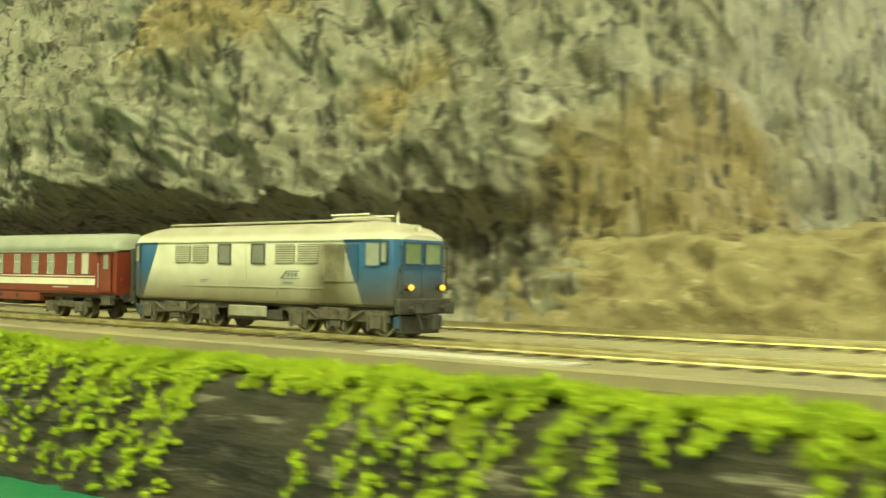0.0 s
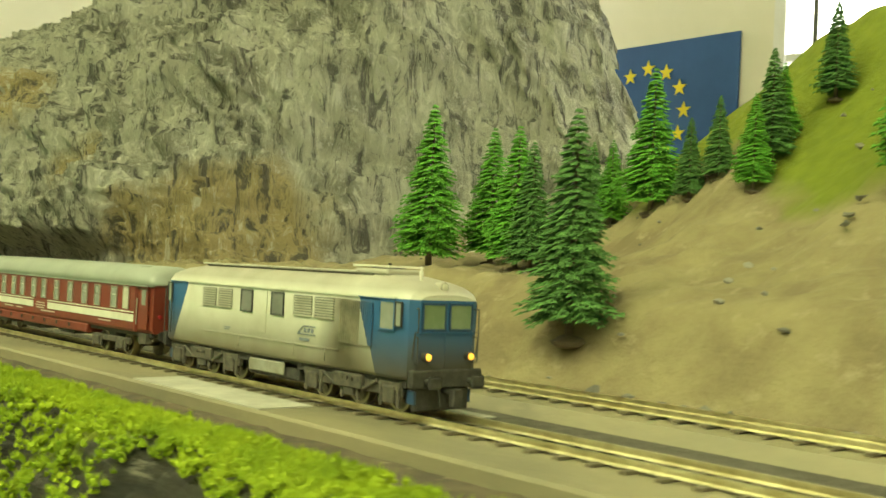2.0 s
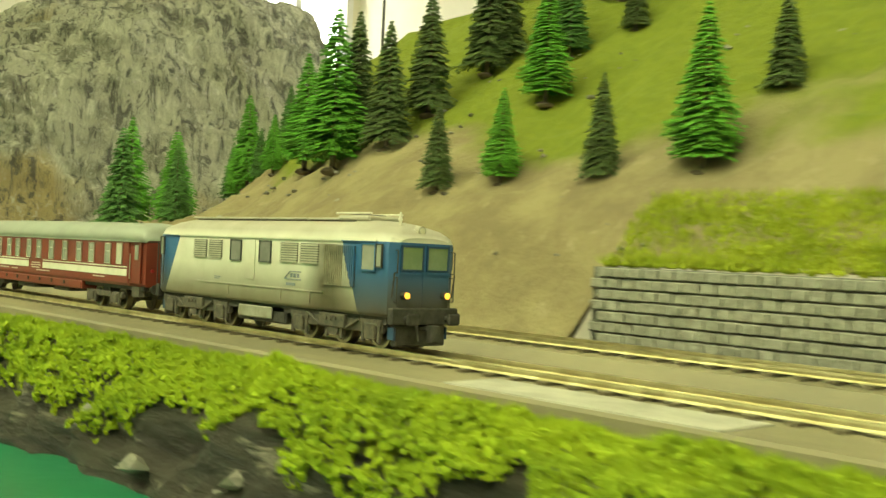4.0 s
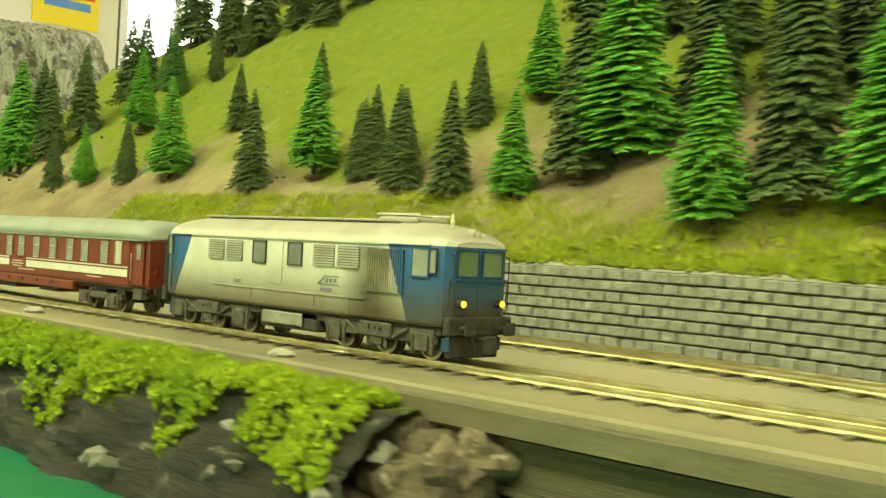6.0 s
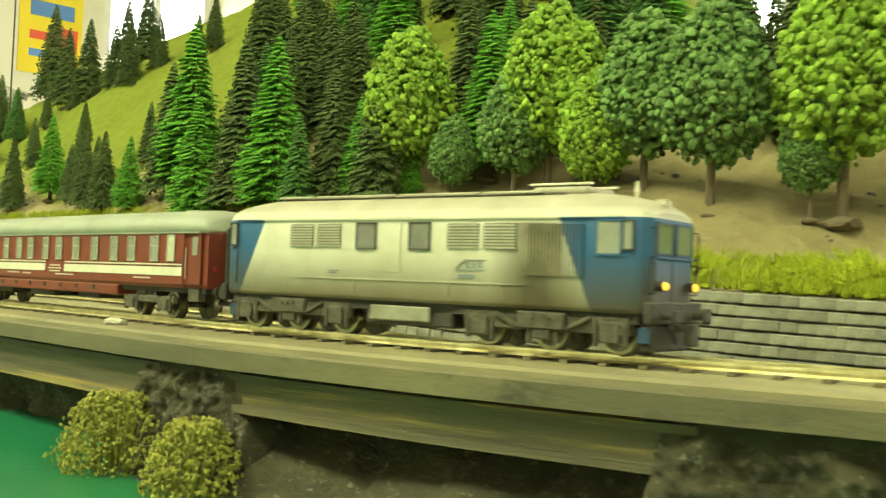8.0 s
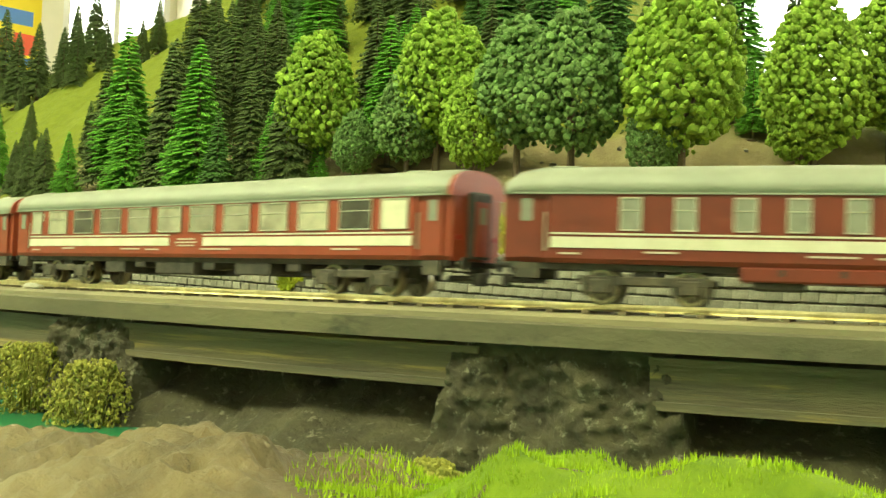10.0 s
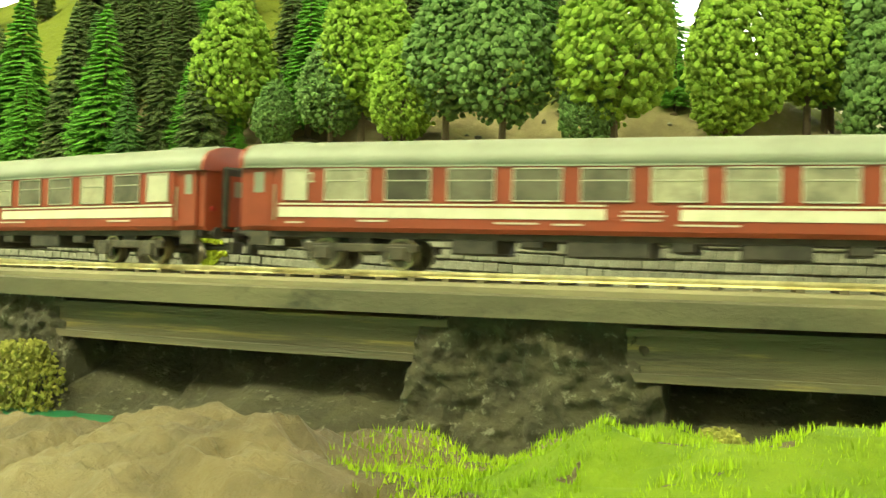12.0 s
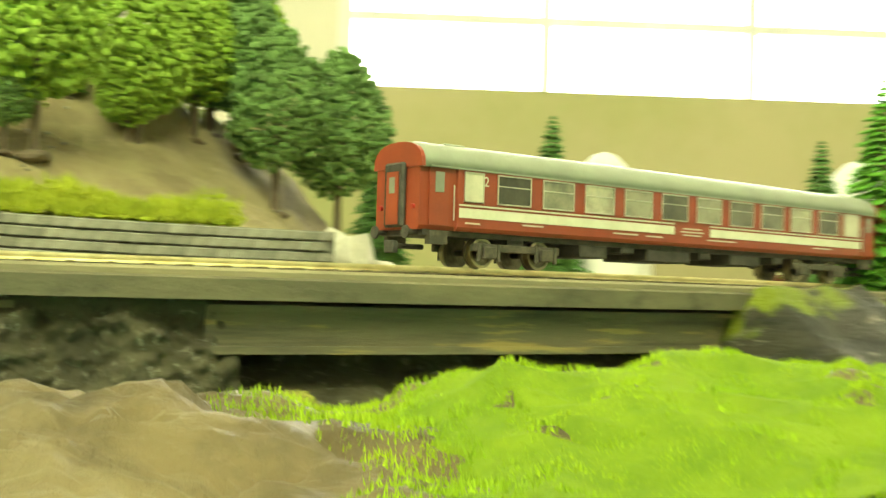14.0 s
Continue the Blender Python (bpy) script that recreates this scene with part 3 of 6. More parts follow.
def gorge():
    """Dark rock behind and under the bridge, with the pier that carries it."""
    def back(s, w):
        p = beside(s, -0.012 - 0.045 * step(0.12, 0.42, w) * step(1.78, 1.90, s), 0)
        z = -0.0135 - 0.128 * w
        n = 0.016 * fbm(p.x * 16, w * 3, 2.2) + 0.008 * (ridge(p.x * 28, z * 40, 1) - 1)
        return (p.x, p.y - n * step(0, 0.15, w), z)
    tagged(surface("gorge_rock", span(1.50, 2.75, 320), span(0, 1, 70), back, M_ROCK_WET), "dark brown rock wall of the gorge under the bridge", "rock wall", kind="structure")
    for s0, s1, lab in ((2.083, 2.154, "dark rock pier carrying the bridge girders"), (1.872, 1.932, "mossy rock abutment at the bridge")):
        def pt(u, w, s0=s0, s1=s1):
            # u goes round the front, w goes down
            a = -1 + 2 * u
            flare = 1 + 0.25 * w
            s = (s0 + s1) / 2 + (s1 - s0) / 2 * max(-1, min(1, a * 1.35)) * flare
            dep = (-0.036 if abs(a) < 0.74 else -0.036 + (abs(a) - 0.74) * 0.16) - 0.006 * w - 0.045 * w ** 3
            q = beside(s, dep, 0)
            z = -0.0134 - 0.072 * w
            n = 0.006 * fbm(q.x * 30, a * 2, z * 30) + 0.0022 * (ridge(q.x * 90, a, z * 90) - 1) + 0.002 * fbm(q.x * 190, a, z * 190, 3)
            return (q.x + 0.3 * n, q.y - n * step(0, 0.1, w) - 0.001, z)
        tagged(surface("rock_pier", span(0, 1, 110), span(0, 1, 90), pt, M_ROCK_WET), lab, "rock pier")
    for s0, s1, z0 in ((1.585, 1.882, -0.031), (1.926, 2.092, -0.028), (2.146, 2.60, -0.030)):
        bm = along("g", s0, s1, 24, [(-0.034, z0), (-0.036, z0 + 0.001), (-0.0365, -0.0153), (-0.034, -0.0143), (-0.022, -0.0143), (-0.022, z0)], M_BEAM)
        g = tagged(empty("bridge_girder"), "weathered grey timber girder under the track board", "girder", group="bridge girders")
        part("beam", bm, M_BEAM, g)
        part("top_plank", along("g", s0, s1, 24, [(-0.0385, -0.0175), (-0.0385, -0.0152), (-0.0368, -0.0152), (-0.0368, -0.0175)], M_BEAM), M_BEAM, g, "narrow plank along the girder's top")
        part("bottom_edge", along("g", s0, s1, 24, [(-0.0378, z0 - 0.001), (-0.0378, z0 + 0.0016), (-0.0362, z0 + 0.0016), (-0.0362, z0 - 0.001)], M_BEAM), M_BEAM, g, "worn lower edge")
    tagged(surface("water", span(-1.6, 4.2, 60), span(-1.9, 0.1, 40), lambda x, y: (x, y, -0.056), M_WATER), "still green water below the bridge", "water", kind="structure")


def mound_relief(x, y):
    grassy = step(2.18, 2.24, x)
    return 0.005 * fbm(x * 20, y * 20, 5) + (1 - grassy) * (0.0045 * fbm(x * 45, y * 90, 2) - 0.0110 * max(0.0, fbm(x * 55, y * 75, 8) - 0.25)) + grassy * (0.0045 * fbm(x * 34, y * 46, 2) + 0.0012 * fbm(x * 120, y * 120, 6))


def mound_crest(x):
    return -0.037 + 0.009 * step(2.08, 2.15, x) - 0.002 * step(2.16, 2.20, x) + 0.009 * step(2.20, 2.27, x) - 0.012 * step(2.05, 1.95, x)


def foreground_mound():
    def pt(u, w):
        # u along the track, w from the gorge side towards the viewer
        x, y = 1.95 + 0.75 * u, -0.075 - 0.115 * w
        ridge_z = mound_crest(x)
        z = ridge_z - 0.10 * (1 - step(0.0, 0.5, w)) - 0.012 * step(0.6, 1.0, w)
        z += mound_relief(x, y)
        return (x, y, z)
    ob = surface("sand_mound", span(0, 1, 260), span(0, 1, 90), pt, M_SAND)
    tagged(ob, "brown sandy mound of the gorge's near bank", "mound", kind="structure")


def retaining_wall():
    s0, s1, off = 1.0, 2.256, 0.136
    wall = tagged(part("retaining_wall", along("w", s0, s1, 60, [(off + 0.001, -0.0076), (off + 0.001, 0.0345), (off + 0.010, 0.0345), (off + 0.010, -0.0076)], M_MORTAR, sink=True), M_MORTAR), "grey block retaining wall under the wooded slope", "wall", kind="structure")
    rows, bl, zb = 8, 0.0088, -0.0075
    h = 0.0345 - zb
    rh = h / rows
    bm = boxes((-bl / 2 + 0.0004, bl / 2 - 0.0004, -0.0013, 0.0012, 0.00035, rh - 0.00035), bevel=0.0005)
    first = part("block", bm, M_BRICK, wall)
    n, cnt = int((s1 - s0) / bl), 0
    rest = []
    for r in range(rows):
        for i in range(n):
            s = s0 + bl * (i + 0.5 + 0.5 * (r % 2))
            if s + bl / 2 > s1:
                continue
            p, a = line(s)
            q = beside(s, off - 0.0006 + 0.0006 * math.sin(i * 7.3 + r * 3.1), zb + rh * r - far_drop(s))
            m = Matrix.Translation(q) @ Matrix.Rotation(a, 4, "Z")
            if 1.925 < s < 2.256 and cnt < 300:
                ob = first if cnt == 0 else new("block", first.data)
                ob.parent = wall
                ob.matrix_basis = m
                cnt += 1
            else:
                rest.append(m)
    verts, faces = [], []
    src = [v.co.copy() for v in first.data.vertices]
    fs = [tuple(p.vertices) for p in first.data.polygons]
    for m in rest:
        k = len(verts)
        verts += [m @ c for c in src]
        faces += [tuple(k + j for j in f) for f in fs]
    me = bpy.data.meshes.new("blocks_beyond")
    me.from_pydata(verts, [], faces)
    me.materials.append(M_BRICK)
    ob = new("blocks_beyond", me)
    ob.parent = wall
    ob["kind"] = "stuff"


# ---- trees ----
def clod(root):
    """The dark clod of ground in which the trunk stands."""
    bm = bmesh.new()
    bmesh.ops.create_icosphere(bm, subdivisions=2, radius=0.075)
    for v in bm.verts:
        v.co *= 1 + 0.35 * fbm(v.co.x * 14, v.co.y * 14, v.co.z * 14, 3)
        v.co.z *= 0.42
    part("clod", bm, M_BARK, root, "dark clod of earth")


def conifer(name, needles, layers, per, droop, seed, slim=0.30):
    """A conifer one metre high: trunk, and whorls of drooping fronds with needled side twigs."""
    rnd = random.Random(seed)
    root = empty(name)
    bm = rod(bmesh.new(), (0, 0, 0), (0, 0, 0.9), 0.022, 0.004, 7)
    part("trunk", bm, M_BARK, root, "thin brown trunk")
    verts, faces = [], []

    def leaf(p, d, length, width, thick):
        side = d.cross(Vector((0, 0, 1))).normalized() * width
        up = Vector((0, 0, thick))
        k = len(verts)
        mid = p + d * (length * 0.45)
        verts.extend((p, mid + side, mid - side, mid + up, p + d * length))
        faces.extend(((k, k + 1, k + 3), (k, k + 3, k + 2), (k + 1, k + 4, k + 3), (k + 2, k + 3, k + 4), (k, k + 2, k + 4, k + 1)))

    for i in range(layers):
        f = i / (layers - 1)
        z = 0.15 + 0.83 * f
        r = slim * (1 - f) ** 0.85 * (0.80 + 0.36 * rnd.random()) + 0.012
        n = max(5, int(per * (0.35 + 0.65 * (1 - f))))
        for j in range(n):
            a = 2 * math.pi * (j + rnd.random() * 0.7) / n + i * 0.7
            dr = droop * (0.7 + 0.6 * rnd.random())
            d = Vector((math.cos(a), math.sin(a), -dr)).normalized()
            L = r * (0.8 + 0.3 * rnd.random())
            p = Vector((0, 0, z + 0.01 * rnd.random()))
            leaf(p + d * L * 0.15, d, L * 0.87, 0.009 + 0.025 * L, 0.010)
            for t in (0.45, 0.65, 0.85):
                for sg in (-1, 1):
                    d2 = (d + Vector((-math.sin(a), math.cos(a), 0.15)) * sg * 0.9).normalized()
                    leaf(p + d * L * t, d2, L * 0.34 * (1.25 - t) + 0.012, 0.009, 0.009)
    me = bpy.data.meshes.new("crown")
    me.from_pydata(verts, [], faces)
    me.materials.append(needles)
    ob = new("crown", me)
    ob.parent = root
    clod(root)
    return root


def broadleaf(name, leaves, seed, wide=0.27, low=0.22, lumps=1750):
    """A foam-leaved tree one metre high: a trunk and an egg-shaped crown of small clumps."""
    rnd = random.Random(seed)
    root = empty(name)
    bm = rod(bmesh.new(), (0, 0, 0), (0, 0, 0.5), 0.024, 0.014, 7)
    for k in range(5):
        a = k * 1.3
        rod(bm, (0, 0, 0.28 + 0.05 * k), (0.12 * math.cos(a), 0.12 * math.sin(a), 0.42 + 0.06 * k), 0.009, 0.004, 5)
    part("trunk", bm, M_BARK, root, "thin brown trunk")
    bm = bmesh.new()
    bmesh.ops.create_icosphere(bm, subdivisions=1, radius=1.0)
    unit, tri = [v.co.copy() for v in bm.verts], [tuple(v.index for v in f.verts) for f in bm.faces]
    bm.free()
    verts, faces = [], []
    for i in range(lumps):
        zz = 1 - 2 * (i + 0.5) / lumps
        a = i * 2.39996
        w = math.sqrt(1 - zz * zz)
        # egg: widest below the middle
        prof = w * (1.0 - 0.28 * zz)
        big = 1 + 0.12 * fbm(math.cos(a) * w * 2.2, math.sin(a) * w * 2.2, zz * 2.2 + seed)
        r = (0.80 + 0.27 * rnd.random()) * big
        c = Vector((wide * prof * math.cos(a) * r, wide * prof * math.sin(a) * r, low + (1 - low) * (0.5 + 0.49 * zz * r)))
        sz = 0.009 + 0.017 * rnd.random() ** 1.5
        k = len(verts)
        ph = rnd.random() * 9
        for u in unit:
            verts.append(c + u * sz * (1 + 0.55 * fbm(u.x * 1.6 + ph, u.y * 1.6, u.z * 1.6, 3)))
        faces.extend(tuple(k + j for j in f) for f in tri)
    me = bpy.data.meshes.new("crown")
    me.from_pydata(verts, [], faces)
    me.materials.append(leaves)
    ob = new("crown", me)
    ob.parent = root
    clod(root)
    return root


def plant(proto, x, y, height, label, category, sink=0.003, z=None, widen=1.0):
    z = ground_height(x, y) if z is None else z
    m = Matrix.Translation((x, y, z - sink)) @ Matrix.Rotation(x * 37.7 + y * 91.3, 4, "Z")
    ob = copy_thing(proto, m)
    ob.scale = (height * widen, height * widen, height)
    return tagged(ob, label, category, group="trees on the slope")


def forest():
    protos = {
        "b": (conifer("bright_conifer", M_NEEDLE_B, 36, 19, 0.32, 1, 0.255), "bright green model conifer with drooping fronds", "conifer"),
        "d": (conifer("dark_conifer", M_NEEDLE_D, 38, 18, 0.45, 2, 0.235), "dark olive model conifer on the slope", "conifer"),
        "m": (conifer("green_conifer", M_NEEDLE_M, 36, 19, 0.38, 3, 0.24), "mid green model conifer with dense needles", "conifer"),
        "l": (broadleaf("light_tree", M_LEAF_L, 4, 0.24, 0.25), "light green foam-leaved model tree", "tree"),
        "k": (broadleaf("dark_tree", M_LEAF_D, 5, 0.25, 0.26), "dark green foam-leaved model tree", "tree"),
    }
    for kind, rows in GROVES:
        for row in rows:
            p = protos[kind]
            plant(p[0], row[0], row[1], row[2] * (1.0 + 0.10 * step(1.72, 1.95, row[0])), p[1], p[2], z=row[3] if len(row) > 3 else None)
    # the dense dark wood along the ridge
    rnd, done, tries = random.Random(21), [], 0
    while len(done) < 52 and tries < 4000:
        tries += 1
        x, y = rnd.uniform(1.05, 1.98), rnd.uniform(0.34, 0.60)
        if x < 1.33 - 0.866 * (y - 0.33) or any((x - a) ** 2 + (y - b) ** 2 < 0.034 ** 2 for a, b in done):
            continue
        done.append((x, y))
        p = protos["d" if rnd.random() < 0.6 else "m" if rnd.random() < 0.6 else "b"]
        plant(p[0], x, y, rnd.uniform(0.085, 0.125), p[1], p[2])
    for p in protos.values():
        for o in list(p[0].children_recursive) + [p[0]]:
            bpy.data.objects.remove(o)


GROVES = []


def grove(kind, *rows):
    GROVES.append((kind, rows))


grove('b', (0.176, 0.289, 0.130), (0.192, 0.340, 0.111), (0.260, 0.300, 0.107), (0.303, 0.354, 0.064), (0.353, 0.336, 0.102), (0.454, 0.302, 0.059), (0.454, 0.332, 0.052), (0.577, 0.255, 0.102), (0.869, 0.201, 0.061), (0.833, 0.277, 0.087), (1.013, 0.205, 0.091), (1.205, 0.209, 0.088), (1.419, 0.184, 0.068), (1.367, 0.272, 0.076))
grove('b', (1.446, 0.237, 0.076), (1.481, 0.205, 0.142), (1.558, 0.165, 0.099), (1.642, 0.176, 0.128), (1.708, 0.198, 0.071), (1.753, 0.203, 0.042), (1.792, 0.232, 0.105), (1.724, 0.320, 0.087), (1.996, 0.363, 0.047), (1.741, 0.292, 0.087), (0.644, 0.236, 0.131), (2.477, 0.25, 0.12, -0.014))
grove('m', (0.284, 0.291, 0.093), (0.275, 0.365, 0.069), (0.389, 0.329, 0.055), (0.408, 0.333, 0.056), (0.454, 0.320, 0.072), (0.479, 0.348, 0.062), (0.776, 0.341, 0.072), (1.683, 0.167, 0.077), (1.503, 0.259, 0.088), (0.805, 0.331, 0.078), (0.450, 0.150, 0.118), (2.36, 0.74, 0.17, -0.014), (2.19, 0.66, 0.15, -0.014), (2.62, 0.7, 0.15, -0.014))
grove('d', (0.815, 0.196, 0.061), (0.709, 0.278, 0.100), (0.727, 0.322, 0.102), (0.948, 0.201, 0.063), (0.848, 0.354, 0.054), (0.851, 0.389, 0.056), (1.023, 0.266, 0.062), (1.150, 0.193, 0.080), (1.113, 0.285, 0.060), (1.269, 0.201, 0.060), (1.276, 0.205, 0.066), (1.318, 0.193, 0.069), (1.262, 0.203, 0.056), (1.309, 0.196, 0.070))
grove('d', (1.292, 0.216, 0.055), (1.366, 0.187, 0.074), (1.330, 0.249, 0.062), (1.456, 0.200, 0.116), (1.594, 0.181, 0.128), (1.688, 0.191, 0.093), (0.762, 0.509, 0.101), (0.672, 0.436, 0.150), (0.842, 0.499, 0.118), (1.056, 0.480, 0.075), (1.425, 0.332, 0.097), (1.486, 0.307, 0.104), (1.463, 0.350, 0.082), (1.570, 0.298, 0.097))
grove('d', (1.509, 0.375, 0.059), (1.570, 0.368, 0.056), (0.802, 0.401, 0.116), (0.848, 0.410, 0.117), (0.899, 0.423, 0.095), (0.949, 0.419, 0.095), (0.966, 0.452, 0.080), (1.064, 0.452, 0.064), (1.515, 0.232, 0.110), (1.568, 0.239, 0.097), (1.601, 0.264, 0.087), (1.614, 0.298, 0.061), (1.741, 0.185, 0.104), (0.729, 0.338, 0.099))
grove('d', (1.546, 0.271, 0.104), (1.582, 0.269, 0.101), (1.606, 0.277, 0.090), (1.720, 0.283, 0.105), (1.800, 0.259, 0.104), (0.634, 0.265, 0.110), (0.701, 0.244, 0.100))
grove('l', (1.750, 0.203, 0.110), (1.889, 0.215, 0.070), (1.849, 0.223, 0.105), (1.864, 0.229, 0.091), (2.014, 0.250, 0.116), (2.045, 0.347, 0.109), (2.039, 0.344, 0.073), (2.068, 0.403, 0.104), (2.075, 0.427, 0.099), (2.09, 0.46, 0.12))
grove('k', (1.789, 0.205, 0.054), (1.834, 0.211, 0.077), (1.955, 0.227, 0.099), (1.912, 0.229, 0.095), (2.001, 0.243, 0.053), (2.074, 0.418, 0.091), (2.092, 0.427, 0.119), (2.094, 0.432, 0.111), (2.125, 0.40, 0.115), (2.165, 0.44, 0.125))



# ---- moss, flock, bushes, stones ----
def unit_ball(sub):
    bm = bmesh.new()
    bmesh.ops.create_icosphere(bm, subdivisions=sub, radius=1.0)
    out = [v.co.copy() for v in bm.verts], [tuple(v.index for v in f.verts) for f in bm.faces]
    bm.free()
    return out


BALL1, BALL2 = unit_ball(1), unit_ball(2)


def joined(name, verts, faces, material, label, category, kind="", smooth_on=False):
    me = bpy.data.meshes.new(name)
    me.from_pydata(verts, [], faces)
    me.materials.append(material)
    me.polygons.foreach_set("use_smooth", [smooth_on] * len(faces))
    ob = new(name, me)
    return tagged(ob, label, category, kind=kind)


def clumps(places, ball, rough=0.5):
    """Lumpy clods: places are (point, size, squash)."""
    verts, faces = [], []
    for i, (c, sz, sq) in enumerate(places):
        k, ph = len(verts), i * 1.7
        for u in ball[0]:
            q = u * sz * (1 + rough * fbm(u.x * 1.7 + ph, u.y * 1.7, u.z * 1.7, 3))
            verts.append((c[0] + q.x, c[1] + q.y, c[2] + q.z * sq))
        faces.extend(tuple(k + j for j in f) for f in ball[1])
    return verts, faces


def blades(places, rnd, length, width):
    """Short flock fibres that stand on the given points."""
    verts, faces = [], []
    for x, y, z in places:
        a, t = rnd.uniform(0, 6.283), rnd.uniform(0.0, 1.1)
        b = rnd.uniform(0, 6.283)
        L = length * rnd.uniform(0.6, 1.3)
        k = len(verts)
        dx, dy = math.cos(a) * width, math.sin(a) * width
        verts += [(x - dx, y - dy, z - 0.0006), (x + dx, y + dy, z - 0.0006), (x + math.cos(b) * L * t, y + math.sin(b) * L * t, z + L)]
        faces.append((k, k + 1, k + 2))
    return verts, faces


M_TURF = mat("turf_base", (0.28, 0.42, 0.012), 0.95, second=(0.19, 0.32, 0.01), scale=60, bump=0.002, bump_scale=500)


def greenery():
    rnd = random.Random(11)
    # moss cushions along the bank's crest, hanging down in places
    places, hairs = [], []
    for i in range(38000):
        s = rnd.uniform(-0.55, 1.575)
        # separate hanging strands on the first stretch, a deep ragged carpet later on
        strand = 0.5 + 0.5 * math.sin(6.2832 * s / 0.0135 + 3.0 * fbm(s * 22, 1.0, 0.3))
        bare = step(0.05, 0.30, fbm(s * 17, 7.0, 0.5))
        first = 1 - step(0.45, 0.80, s)
        hang = 0.5 + 0.6 * fbm(s * 14, 2.0, 0.5) + 0.3 * fbm(s * 45, 5.0, 0.5)
        depth = first * (0.16 + 0.55 * step(0.45, 0.85, strand) * (1 - 0.8 * bare)) + (1 - first) * (0.26 + 0.46 * max(0.0, hang))
        w = 0.07 + rnd.random() ** 1.15 * depth
        p = Vector(BANK[0](s, min(w, 0.95)))
        lift = 0.0030 * rnd.random() + 0.0032 * max(0.0, 0.3 + fbm(s * 55, w * 8, 4.0))
        p += Vector((0, -lift * 0.6, lift))
        sz = rnd.uniform(0.0006, 0.0017)
        places.append((p, sz, 0.85))
        for _ in range(7):
            a, e = rnd.uniform(0, 6.283), rnd.uniform(-0.2, 1.0)
            c = math.sqrt(max(0.0, 1 - e * e))
            hairs.append((p.x + sz * c * math.cos(a), p.y - abs(sz * c * math.sin(a)), p.z + sz * 0.8 * e))
    joined("moss_cushions", *clumps(places, BALL1, 0.7), M_CARPET, "bright green moss cushions along the bank's crest", "moss", "stuff")
    joined("moss_fibres", *blades(hairs, rnd, 0.0021, 0.00026), M_CARPET, "short green moss fibres", "moss", "stuff")
    # flock hedge on the retaining wall
    places, hairs = [], []
    for i in range(9000):
        s = rnd.uniform(1.0, 2.20)
        o = rnd.uniform(0.141, 0.188)
        hump = 0.7 + 0.5 * fbm(s * 16, o * 30, 3)
        z = 0.036 + 0.016 * rnd.random() * hump * step(0.14, 0.155, o) * step(1.0, 1.12, s)
        p = beside(s, o, z - far_drop(s))
        p.z = max(p.z, ground_height(p.x, p.y) - 0.002)
        places.append((p, rnd.uniform(0.0009, 0.0022), 0.75))
        for _ in range(9):
            hairs.append((p.x + rnd.uniform(-.004, .004), p.y - rnd.uniform(0, .004), p.z + rnd.uniform(0, .003)))
    # a tuft that hangs down over the wall
    for i in range(260):
        f = rnd.random()
        p = beside(1.815 + rnd.gauss(0, 0.006 - 0.003 * f), 0.133 + rnd.uniform(-0.001, 0.002), 0.036 - 0.030 * f - far_drop(1.815))
        places.append((p, rnd.uniform(0.0008, 0.0018), 1.0))
        hairs += [(p.x + rnd.uniform(-.002, .002), p.y - rnd.uniform(0, .002), p.z) for _ in range(6)]
    joined("flock_hedge", *clumps(places, BALL1, 0.7), M_HEDGE, "yellow-green flock hedge on the retaining wall", "hedge", "stuff")
    joined("flock_fibres", *blades(hairs, rnd, 0.0032, 0.0003), M_HEDGE, "yellow-green flock fibres on the wall's top", "grass", "stuff")
    # stones on the bank, the slope and by the tracks
    places = []
    for i in range(160):
        s = rnd.uniform(-0.6, 1.6)
        o = rnd.uniform(-0.088, -0.05)
        places.append((beside(s, o, -0.012 - (-0.052 - o) * 1.1 + rnd.uniform(-.003, .001)), rnd.uniform(0.0015, 0.006), rnd.uniform(0.4, 0.8)))
    for i in range(260):
        s, o = rnd.uniform(0.05, 2.15), rnd.uniform(0.15, 0.34)
        p = beside(s, o, 0)
        places.append(((p.x, p.y, ground_height(p.x, p.y)), rnd.uniform(0.0008, 0.0028), 0.6))
    for i in range(300):
        s, o = rnd.uniform(0.02, 0.95), 0.128 + abs(rnd.gauss(0, 0.03))
        places.append((beside(s, o, -0.004 + 0.25 * max(0, o - 0.13)), rnd.uniform(0.001, 0.005), 0.6))
    joined("stones", *clumps(places, BALL1, 0.9), M_STONE, "loose grey stones and crumbs", "stones", "stuff")
    # grass of the near mound
    hairs = []
    for i in range(140000):
        x, w = rnd.uniform(2.16, 2.62), rnd.uniform(0.12, 1.0)
        y = -0.075 - 0.115 * w
        if x < 2.215 + 0.02 * math.sin(w * 9) - 0.03 * w + 0.02 * rnd.random():
            continue
        hairs.append((x, y, mound_height(x, w) + 0.0008))
    joined("mound_grass", *blades(hairs, rnd, 0.0008, 0.00018), M_MOSS_BRIGHT, "bright green static grass on the near mound", "grass", "stuff")
    def turf(u, w):
        x, wv = 2.225 + 0.42 * u - 0.03 * w + 0.012 * math.sin(9 * w), 0.10 + 0.88 * w
        edge = step(0, 0.06, u)
        return (x, -0.075 - 0.115 * wv, mound_height(x, wv) - 0.002 + 0.003 * edge)
    tagged(surface("turf", span(0, 1, 60), span(0, 1, 30), turf, M_TURF), "bright green turf sheet on the near mound", "turf", kind="structure")
